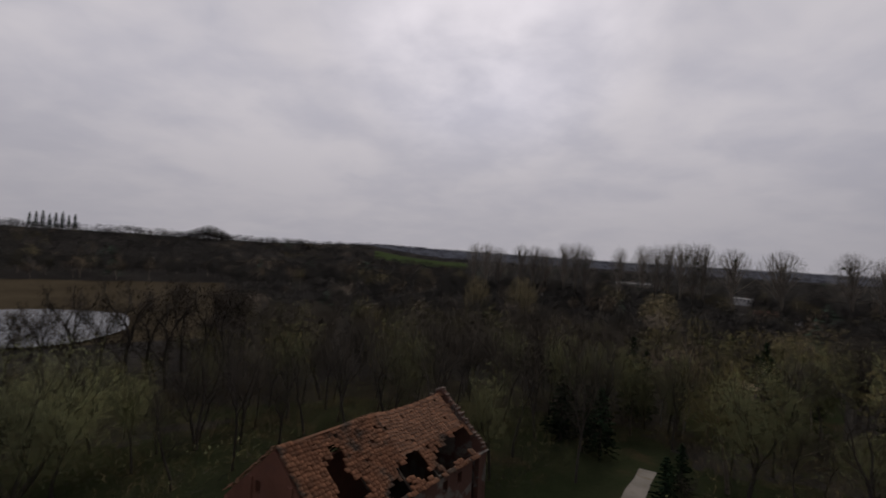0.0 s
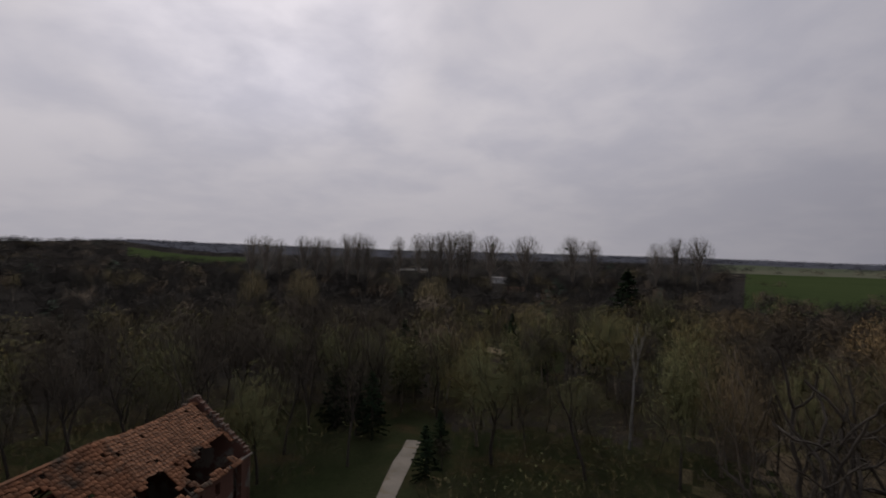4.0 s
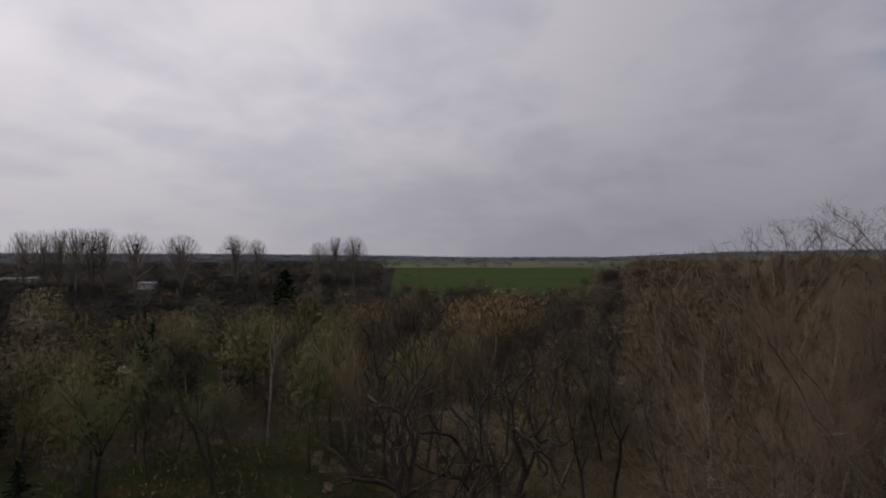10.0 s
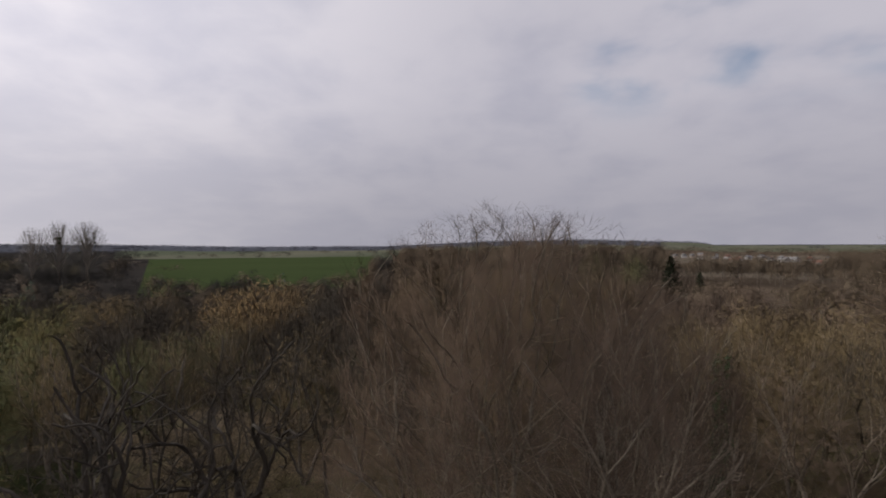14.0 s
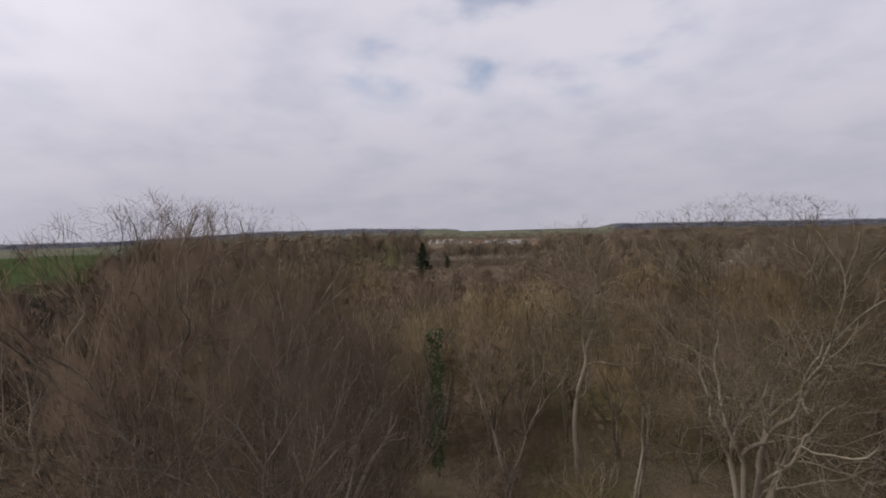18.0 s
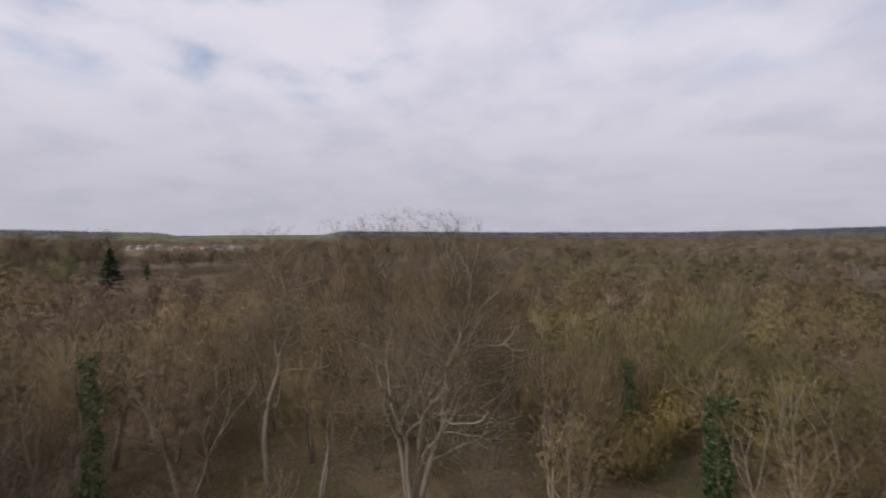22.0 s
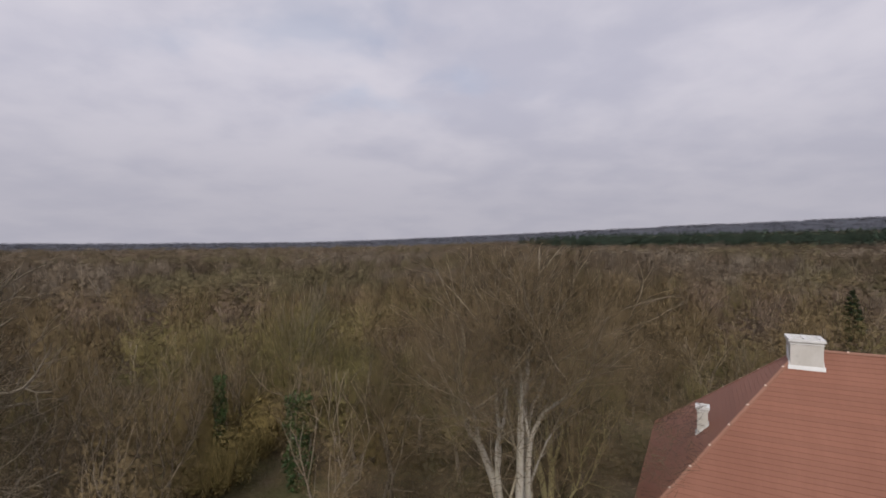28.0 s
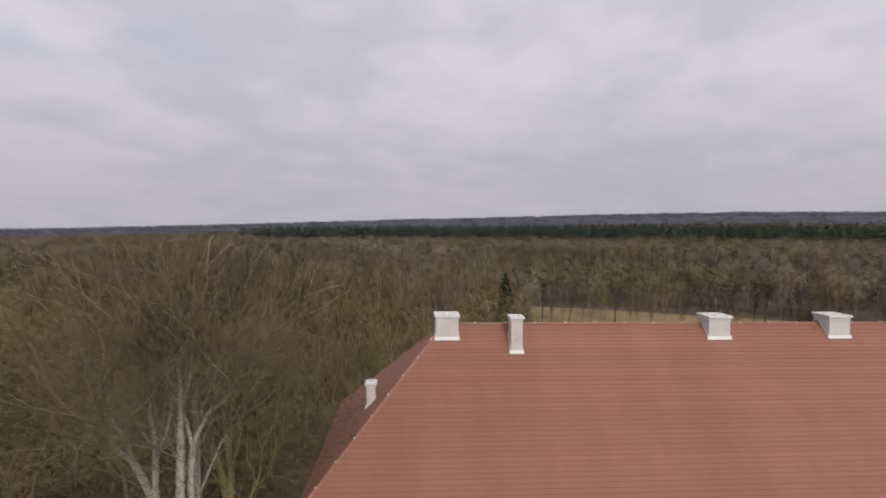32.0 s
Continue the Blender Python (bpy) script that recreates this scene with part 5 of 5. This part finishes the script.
POPLAR = [Kind("poplar_tree", "tall bare poplar with balls of mistletoe", poplar(120 + i), BARK_WOOD, [TWIG_GREY], 30) for i in range(3)]
for i, (b, d, h, w, balls) in enumerate(((3.8, 360, 30, 0.8, 2), (5.2, 352, 30, 0.9, 2), (6.6, 365, 28, 0.8, 1), (9.2, 350, 30, 0.9, 1), (10.6, 350, 30, 1.0, 1), (12.0, 360, 29, 0.9, 0), (14.0, 340, 32, 0.8, 3), (15.3, 342, 33, 0.8, 3), (16.4, 340, 31, 0.8, 2),
                                         (20.0, 345, 31, 0.7, 2), (22.4, 340, 33, 0.8, 2), (23.8, 335, 33, 0.8, 2), (25.0, 340, 34, 0.8, 1), (26.2, 335, 35, 0.9, 1), (27.4, 340, 35, 0.9, 2), (28.4, 338, 35, 0.8, 2), (30.9, 330, 32, 1.15, 3), (34.9, 325, 31.5, 1.25, 1), (40.1, 320, 31, 1.1, 2), (42.3, 330, 29, 0.8, 1), (49.0, 300, 26, 0.8, 1), (50.9, 300, 29, 0.95, 3), (53.0, 300, 29.5, 0.95, 4))):
    x, y = bd(b, d)
    r = POPLAR[i % 3].plant(x, y, h + 4.5 - gz(x, y) * 0.9, b * 13, w * 1.25, group="poplars on the rise")
    mistletoe_on(r, 30, 4.2, balls, i)

# ---- the wood round the house: trees one by one near by, joined further off ----
CAP = [(0, -2.4), (10, -2.2), (45, -2.4), (55, -2.4), (66, -2.3), (72, -2.5), (80, -2.2), (86, -1.2), (104, -1.0), (112, -3.4), (127, -3.4), (131, -1.6), (165, -1.5), (200, -1.2), (230, -1.6), (262, -1.6), (300, -4.0), (317, -8.0), (333, -8.0), (337, -4.0), (350, -3.2)]
# how much lower still the tops of the nearest trees stand
NEAR_DIP = [(0, 4.5), (60, 4.5), (84, 5.0), (100, 3.0), (130, 4.0), (150, 8.0), (200, 8.5), (230, 7.5), (262, 6.0), (330, 4.5)]
# stretches with low growth only: bearings, distances, highest elevation of tops
OPEN_WAYS = [(225, 258, 60, 148, -9.2), (66, 75, 62, 110, -6.2), (36, 52, 52, 80, -13), (45.0, 50.5, 36, 58, -20), (60, 78, 36, 46, -18.5), (31.4, 34.2, 50, 110, -11.6), (116, 141, 36, 45, -19.5), (141, 160, 36, 47, -18.5), (180, 204, 36, 47, -18.5), (20, 30, 40, 56, -20)]
KEEP_OFF = [(15.2, 39.3, 4), (18, 44, 4), (-4.35, 36.8, 12), (22.8, -8, 7), (28, -14.5, 4), (34.6, -34.3, 4.5), (23.5, -38.5, 6), (-8.4, -39, 7), (33.5, 13.2, 6.5), (38.5, 10, 6), (43.5, 39.6, 3), (13, 41, 6), (20, 48, 6), (25, 56, 5), (41, -24.8, 3.5), (9, 37, 6)]


def free(x, y):
    if any((x - a) ** 2 + (y - c) ** 2 < r * r for a, c, r in KEEP_OFF):
        return False
    p = manor.matrix_basis.inverted() @ Vector((x, y, 0))
    return not (-RIDGE_LEN - HIP - 5 < p.x < HIP + 4 and -HALF - 5 < p.y < 60)


def patch(x, y, size=70.0):
    """Slow drift from one stand of trees to the next, 0 to 1."""
    return min(1.0, max(0.0, 0.5 + 0.9 * noise.noise(Vector((x / size, y / size, 7.0)))))


# dark alders crowd the sunward bearings, their colour standing in for backlit shade
def mix(b, rg, x=0.0, y=0.0):
    b %= 360
    if 84 < b < 108 and rg.random() > (b - 84) / 24 * 0.85:
        return rg.choice((ALDER, ALDER, ALDER, BROWN))
    if 84 < b < 262 and rg.random() < 0.7:
        w = patch(x, y, 45.0)
        if b < 135:
            return RUSSET if w < 0.55 else BROWN
        return RUSSET if w < 0.3 else OLIVE if w > 0.62 else BROWN
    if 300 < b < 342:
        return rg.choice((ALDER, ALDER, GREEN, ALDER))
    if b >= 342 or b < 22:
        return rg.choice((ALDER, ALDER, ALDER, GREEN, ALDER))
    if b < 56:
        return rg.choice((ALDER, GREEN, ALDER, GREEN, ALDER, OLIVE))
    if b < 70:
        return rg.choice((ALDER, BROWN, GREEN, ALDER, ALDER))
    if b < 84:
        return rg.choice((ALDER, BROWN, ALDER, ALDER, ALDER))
    if b < 135:
        return rg.choice((RUSSET, RUSSET, BROWN, BROWN, ALDER))
    if b < 195:
        return rg.choice((BROWN, BROWN, OLIVE, BROWN, RUSSET))
    return rg.choice((BROWN, BROWN, RUSSET, BROWN, OLIVE))


def tall_enough(x, y, h, rg):
    """The height that keeps a tree's top under the canopy line of its bearing."""
    r = math.hypot(x, y)
    b = math.degrees(math.atan2(x, y)) % 360
    cap_at = float(bearing_table(b, CAP)) - rg.uniform(0, 2.2)
    cap_at -= float(bearing_table(b, NEAR_DIP)) * min(1.0, max(0.0, (150 - r) / 100))
    if b < 56 or b > 336:
        cap_at += 1.6 * ease(np.array((r - 170) / 130))
    if not 60.5 < b < 80 and r > 292 or r > 900:
        return h
    for b0, b1, r0, r1, el in OPEN_WAYS:
        if b0 < b < b1 and r0 < r < r1:
            cap_at = min(cap_at, el)
    cap = 21 + r * math.tan(radians(cap_at)) - gz(x, y)
    return min(h, cap)


rg = random.Random(5)
taken, near_n = [], 0
for _ in range(9000):
    b, r = rg.uniform(0, 360), math.sqrt(rg.uniform(37 ** 2, 78 ** 2))
    x, y = bd(b, r)
    gap = 4.7 if 60 < b < 262 else 4.9
    if r < 46 and not 62 < b < 200 or 118 < b < 124 and r < 47.5 or 163.5 < b < 171 and r < 61 or 170 < b < 178 and r < 54:
        continue
    if 262 < b < 300 or not free(x, y) or any((x - p) ** 2 + (y - q) ** 2 < gap * gap for p, q in taken):
        continue
    if (b > 333 or b < 14) and r < 52 and rg.random() < 0.8:
        continue
    if r < 52 and 140 < b < 200 and rg.random() < 0.75:
        continue
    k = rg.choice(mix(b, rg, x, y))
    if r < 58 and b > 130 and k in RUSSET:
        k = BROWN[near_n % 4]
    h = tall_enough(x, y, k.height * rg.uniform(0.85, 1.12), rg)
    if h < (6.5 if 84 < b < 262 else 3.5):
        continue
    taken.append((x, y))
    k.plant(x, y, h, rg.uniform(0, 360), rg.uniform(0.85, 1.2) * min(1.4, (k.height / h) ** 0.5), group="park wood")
    near_n += 1
print("near trees", near_n)
def thin(seed, n, bark_index, crown_index, **spec):
    """Lighter trees for the joined woods: (verts, faces, material index, normals)."""
    out = []
    for i in range(n):
        (wv, wf, wm), (cv, cf, cm_) = grow(seed + i, **{**LIGHT, **spec})
        nn, cf = rounded(cv, cf, spec["height"], spec["radius"])
        out.append((np.concatenate([wv, cv]), np.concatenate([wf, cf + len(wv)]), np.concatenate([np.full(len(wf), bark_index), np.where(cm_ == 0, crown_index[0], crown_index[-1])]), np.concatenate([side_normals(wv), nn])))
    return out


def side_normals(v):
    """Normals of upright wood, outward and a little up."""
    return unit(v * np.array([1, 1, 0], np.float32) + np.array([0, 0, 0.35], np.float32)).astype(np.float32)


LIGHT = dict(depth=2, side=1, width=0.42, twigs=1450, twig=(0.5, 0.85), fan=1.4, fine=0.04, even=0.6, spread=0.6, trunk=0.22)
WOOD_MATS = [BARK_WOOD, BARK_DARK, TWIG_BROWN, TWIG_DARK, TWIG_OLIVE, LEAF_FRESH, TWIG_RUSSET, LEAF_YELLOW]
L_BROWN = thin(200, 5, 0, (2,), height=17, radius=4.8, stems=2)
L_RUSSET = thin(210, 3, 0, (6,), height=16, radius=4.8, stems=2)
L_DARK = thin(220, 4, 1, (3,), height=15, radius=4.0, base=0.3, twigs=1050)
L_GREEN = thin(230, 3, 1, (4, 5), height=13, radius=4.4, base=0.2, twigs=480, leaf=600, leaf_size=0.27)
L_OLIVE = thin(240, 2, 0, (4, 7), height=15, radius=4.4, base=0.25, twigs=740, leaf=280, leaf_size=0.23)
SAME = {id(ALDER): L_DARK, id(BROWN): L_BROWN, id(RUSSET): L_RUSSET, id(GREEN): L_GREEN, id(OLIVE): L_OLIVE, id(BIRCH): L_RUSSET}


def joined(name, label, mats, stock):
    v, f, m = stock.arrays()
    return tagged(new(name, mesh_of(name, v, f, mats, m, normals=np.concatenate(stock.k), tone=np.concatenate(stock.t))), label, "woodland", kind="stuff")


def put(stock, model, x, y, s, wide, a, z, tone=0.5):
    v, f, m, k = model
    c, n = math.cos(a), math.sin(a)
    turn = np.array([[c, n, 0], [-n, c, 0], [0, 0, 1]], np.float32)
    w = (v * np.array([s * wide, s * wide, s], np.float32)) @ turn + np.array([x, y, z], np.float32)
    stock.v.append(w.astype(np.float32))
    stock.f.append(f + stock.n)
    stock.m.append(m.astype(np.int32))
    stock.k.append(k @ turn)
    stock.t.append(np.full(len(v), tone, np.float32))
    stock.n += len(v)


def wood_ring(r0, r1, count, gap_a, gap_b, seed):
    rg = random.Random(seed)
    stock, cells, n = Stock(), {}, 0
    for _ in range(count):
        b, r = rg.uniform(0, 360), math.sqrt(rg.uniform(r0 * r0, r1 * r1))
        x, y = bd(b, r)
        if not free(x, y) or 263 < b < 312 and rg.random() < 0.75:
            continue
        if 300 < b < 330 and 106 < r < 354 or cover(b, r) in (2, 3, 4) or cover(b, r) == 9 and rg.random() < 0.7:
            continue
        if 26 < b < 40 and 75 < r < 132 and rg.random() < 0.6:
            continue
        gap = gap_a if 60 < b < 262 else gap_b
        key = (int(x // gap), int(y // gap))
        if key in cells:
            continue
        fam = mix(b, rg, x, y)
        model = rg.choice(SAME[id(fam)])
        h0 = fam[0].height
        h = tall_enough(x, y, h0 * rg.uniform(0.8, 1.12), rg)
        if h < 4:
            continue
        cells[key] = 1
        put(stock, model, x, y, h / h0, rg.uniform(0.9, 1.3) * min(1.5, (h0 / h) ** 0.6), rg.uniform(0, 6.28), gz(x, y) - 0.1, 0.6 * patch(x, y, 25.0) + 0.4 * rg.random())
        n += 1
    print("ring", r0, r1, n, sum(len(f) for f in stock.f))
    return stock


joined("woodland", "bare mixed spring wood beyond the park trees", WOOD_MATS, wood_ring(78, 150, 6000, 7.4, 7.2, 21))

# ---- far woods: crowns of a few dozen wide twigs each ----


def far_crown(seed, n, h, r, w, m, wood=False):
    """A rounded crown of fine twigs gathered in a dozen boughs round a stem."""
    rg = np.random.default_rng(seed)
    st = Stock()
    hubs = unit(rg.normal(size=(13, 3))) * np.array([0.62, 0.62, 0.5])
    hubs[:, 2] = np.abs(hubs[:, 2]) * 1.1 - 0.12
    q = hubs[rg.integers(0, 13, n)] + unit(rg.normal(size=(n, 3))) * rg.uniform(0.05, 0.5, (n, 1))
    base = q * np.array([r, r, h * 0.5]) + np.array([0, 0, h * 0.5])
    out = unit(q + np.array([0, 0, 0.3]))
    way = unit(out * 0.2 + rg.normal(size=(n, 3)))
    slivers(st, base, way, rg.uniform(0.045, 0.08, n) * h, w, rg, m, out, 0.25)
    v, f, mm = st.arrays()
    nn, f = rounded(v, f, h, r)
    if wood:
        tr = Stock()
        pts, rad = limb(rg, (0, 0, -0.3), (0, 0, 1), h * 0.72, 0.17, 0.05, 0.05, 3, 0.3)
        tube(tr, pts, rad, 3, 6)
        for k in range(4):
            a = rg.uniform(0, 6.28)
            pts, rad = limb(rg, (0, 0, h * rg.uniform(0.25, 0.5)), (math.cos(a) * 0.6, math.sin(a) * 0.6, 1), h * 0.36, 0.08, 0.15, 0.05, 2, 0.3)
            tube(tr, pts, rad, 3, 6)
        tv, tf, tm = tr.arrays()
        v, f, mm, nn = np.concatenate([tv, v]), np.concatenate([tf, f + len(tv)]), np.concatenate([tm, mm]), np.concatenate([side_normals(tv), nn])
    return v, f, mm, nn


FAR_MATS = [WOOD_FAR, WOOD_FAR_BACKLIT, RIDGE_WOODS_HAZED, NEEDLES_HAZED, WOOD_OLIVE, WOOD_PALE, BARK_WOOD]
M_BROWN = [far_crown(300 + i, 380, 15, 5.0, 1.02, (0, 4, 5, 0)[i % 4], True) for i in range(8)]
M_DARK = [far_crown(310 + i, 260, 15, 5.0, 1.0, 1) for i in range(4)]
F_BROWN = [far_crown(320 + i, 80, 15, 5.0, 1.8, (0, 4, 5, 0)[i]) for i in range(4)]
F_DARK = [far_crown(330 + i, 80, 15, 5.0, 1.8, 1) for i in range(4)]
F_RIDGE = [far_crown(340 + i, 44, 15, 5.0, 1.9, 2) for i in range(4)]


def far_pine(seed):
    rg = np.random.default_rng(seed)
    st = Stock()
    n = 60
    u = rg.uniform(0.05, 1, n)
    a = rg.uniform(0, 6.28, n)
    rr = 5.0 * (1.02 - u)
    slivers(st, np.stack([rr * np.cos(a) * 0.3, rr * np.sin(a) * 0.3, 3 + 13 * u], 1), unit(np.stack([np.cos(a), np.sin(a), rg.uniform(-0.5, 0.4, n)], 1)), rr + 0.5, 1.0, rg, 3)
    v, f, m = st.arrays()
    nn, f = rounded(v, f, 16, 3.0, 0.3)
    return v, f, m, nn


F_PINE = [far_pine(350 + i) for i in range(3)]


def stand(x, y, models, rg, plain):
    """The models for the kind of wood that grows in that stand."""
    w = 0.5 if plain else patch(x, y, 110.0) + rg.gauss(0, 0.12)
    return [m for i, m in enumerate(models) if i % 4 in ((2,) if w < 0.35 else (1,) if w > 0.62 else (0, 3))]


def far_ring(r0, r1, count, gap, seed, wide=1.0):
    rg = random.Random(seed)
    stock, cells, n = Stock(), {}, 0
    for _ in range(count):
        b, r = rg.uniform(0, 360), math.sqrt(rg.uniform(r0 * r0, r1 * r1))
        kind_here = cover(b + 2.5 * noise.noise(Vector((r * 0.02, b * 0.2, 5))), r)
        if kind_here in (2, 4, 8, 9) and rg.random() < (0.985 if kind_here == 9 else 0.985 if kind_here < 5 else 0.82) or kind_here == 3 and rg.random() < 0.6 or 300 < b < 333 and r < 350:
            continue
        if r > 500 and r > 0.95 * float(bearing_table(b, HILL_AT)):
            continue
        if 56 < b < 134 and r > 700 and rg.random() < 0.75:
            continue
        if 30.5 < b < 33.1 and 225 < r < 462:
            continue
        if 196 < b < 268 and 780 < r < 1030:
            continue
        if 51 < b < 58 and 200 < r < 900 and rg.random() < (b - 50) / 8:
            continue
        if 264 < b < 312 and rg.random() < 0.7:
            continue
        x, y = bd(b, r)
        cell = gap * 0.68 if 420 < r < 1000 and (b > 300 or b < 20) else gap
        key = (int(x // cell), int(y // cell))
        if key in cells or not free(x, y):
            continue
        cells[key] = 1
        # sunward bearings mostly take the crowns with backlit shade in their colour
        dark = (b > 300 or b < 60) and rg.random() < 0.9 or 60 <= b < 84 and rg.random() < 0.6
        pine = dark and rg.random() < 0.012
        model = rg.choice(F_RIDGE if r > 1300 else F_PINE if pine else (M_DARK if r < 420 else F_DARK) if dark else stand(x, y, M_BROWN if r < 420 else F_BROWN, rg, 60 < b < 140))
        h = tall_enough(x, y, 15 * rg.uniform(0.7, 1.3), rg) if kind_here != 3 else rg.uniform(5, 9)
        if 84 < b < 113 and 240 < r < 520:
            h *= 1.45
        if h < 4:
            continue
        put(stock, model, x, y, h / 15, wide * rg.uniform(0.8, 1.55) * min(1.6, (15 / h) ** 0.6), rg.uniform(0, 6.28), gz(x, y) - (7 if r > 1250 else 4.2 if r > 420 else 0.2), 0.5 * patch(x, y, 60.0) + 0.5 * rg.random())
        n += 1
    print("far", r0, r1, n, sum(len(f) for f in stock.f))
    return stock


def pine_belt():
    rg = random.Random(36)
    stock, cells = Stock(), {}
    for _ in range(9000):
        b, r = rg.uniform(196, 268), rg.uniform(790, 1020)
        x, y = bd(b, r)
        key = (int(x // 13), int(y // 13))
        if key not in cells and b > 196 + 6 * (1020 - r) / 230:
            cells[key] = 1
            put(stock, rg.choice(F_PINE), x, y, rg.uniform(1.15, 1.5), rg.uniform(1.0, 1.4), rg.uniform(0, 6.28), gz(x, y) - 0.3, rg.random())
    return stock


joined("woodland", "belt of dark green pines on the far hills", FAR_MATS, pine_belt())
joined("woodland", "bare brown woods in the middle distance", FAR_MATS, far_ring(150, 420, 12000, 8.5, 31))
joined("woodland", "woods on the far slopes, coloured darker toward the sun", FAR_MATS, far_ring(420, 1000, 20000, 20, 32, 2.0))
joined("woodland", "pine and leafless woods on the far hills", FAR_MATS, far_ring(1000, 1300, 5000, 30, 33, 2.6))
joined("woodland", "hazy grey woods climbing to the far ridge", FAR_MATS, far_ring(1300, 2500, 7000, 52, 34, 4.2))


def skyline():
    """Single trees and copses standing up from the far ridge."""
    rg = random.Random(41)
    stock = Stock()
    for b in np.arange(0, 360, 0.16):
        if 264 < b < 297:
            continue
        a = radians(b)
        rim = [r for r in RADII if r > 600]
        far = max(rim, key=lambda r: (gz(r * math.sin(a), r * math.cos(a)) - 21) / r)
        x, y = bd(b + rg.uniform(-0.1, 0.1), far)
        big = 1.0 + 0.5 * noise.noise(Vector((b * 0.35, 1, 0)))
        if 116.6 < b < 132.6 or 80 < b < 92:
            continue
        s = far / 2800 * big
        near_hill = 300 < b < 349
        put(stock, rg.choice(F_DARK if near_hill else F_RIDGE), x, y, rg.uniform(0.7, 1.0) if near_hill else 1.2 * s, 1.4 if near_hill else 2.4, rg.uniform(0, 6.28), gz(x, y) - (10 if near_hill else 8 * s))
    return stock


joined("woodland", "tree line along the far skyline", FAR_MATS, skyline())

# ---- undergrowth: thickets, saplings and tussocks under the trees ----


def bush(seed, n, r, h, w, m, leaf=0):
    """A low thicket: fine shoots fanning from the ground through a loose dome."""
    rg = np.random.default_rng(seed)
    st = Stock()
    a = rg.uniform(0, 6.28, n)
    rr = r * rg.uniform(0, 1, n) ** 0.6
    base = np.stack([np.cos(a) * rr, np.sin(a) * rr, h * rg.uniform(0, 0.75, n) * (1 - 0.6 * (rr / r) ** 2)], 1)
    slivers(st, base, unit(np.stack([np.cos(a) * 0.5, np.sin(a) * 0.5, rg.uniform(0.2, 0.9, n)], 1) + rg.normal(size=(n, 3)) * 0.5), rg.uniform(0.2, 0.42, n) * h, w, rg, m)
    if leaf:
        p = rg.normal(size=(leaf, 3)) * np.array([r * 0.4, r * 0.4, h * 0.22]) + np.array([0, 0, h * 0.55])
        leaves(st, p, 0.14, rg, 3)
    v, f, mm = st.arrays()
    nn, f = rounded(v, f, h, r, 0.1)
    return v, f, mm, nn


BUSH_MATS = [TWIG_BROWN, TWIG_DARK, TWIG_OLIVE, LEAF_FRESH, TWIG_RUSSET]
BUSHES = [bush(400, 76, 2.0, 2.6, 0.07, 0), bush(401, 70, 2.2, 2.2, 0.07, 1), bush(402, 60, 2.0, 2.4, 0.07, 2, 24), bush(403, 70, 1.8, 2.6, 0.07, 4)]
rg = random.Random(51)
stock = Stock()
n = 0
for _ in range(7600):
    b, r = rg.uniform(0, 360), math.sqrt(rg.uniform(38 ** 2, 92 ** 2))
    x, y = bd(b, r)
    if 263 < b < 298 or 164 < b < 177 and r < 61 or not free(x, y) or noise.noise(Vector((x * 0.06, y * 0.06, 2))) < (-0.12 if 60 < b < 262 else -0.45):
        continue
    if (b > 335 or b < 14) and r < 60 and rg.random() < 0.35:
        continue
    put(stock, BUSHES[rg.choice((0, 0, 2, 3) if 60 < b < 262 else (1, 1, 2, 0))], x, y, rg.uniform(0.7, 1.7), 1.0, rg.uniform(0, 6.28), gz(x, y) - 0.05, rg.random())
    n += 1
# taller saplings that fill the wood's floor on the side away from the barn
for _ in range(2600):
    b, r = rg.uniform(62, 206), math.sqrt(rg.uniform(33 ** 2, 66 ** 2))
    x, y = bd(b, r)
    p = manor.matrix_basis.inverted() @ Vector((x, y, 0))
    if -RIDGE_LEN - HIP - 4 < p.x < HIP + 3 and -HALF - 4 < p.y < 60:
        continue
    if 118 < b < 124 and r < 48:
        continue
    put(stock, BUSHES[rg.choice((0, 0, 2, 2, 0) if b > 135 else (0, 3, 0, 0))], x, y, rg.uniform(0.5, 0.9) if 164 < b < 177 and r < 61 else rg.uniform(0.6, 1.2), 1.0, rg.uniform(0, 6.28), gz(x, y) - 0.05, rg.random())
    n += 1
print("bushes", n)
tagged(joined("undergrowth", "tangled bare brush and saplings on the forest floor", BUSH_MATS, stock), category="undergrowth")
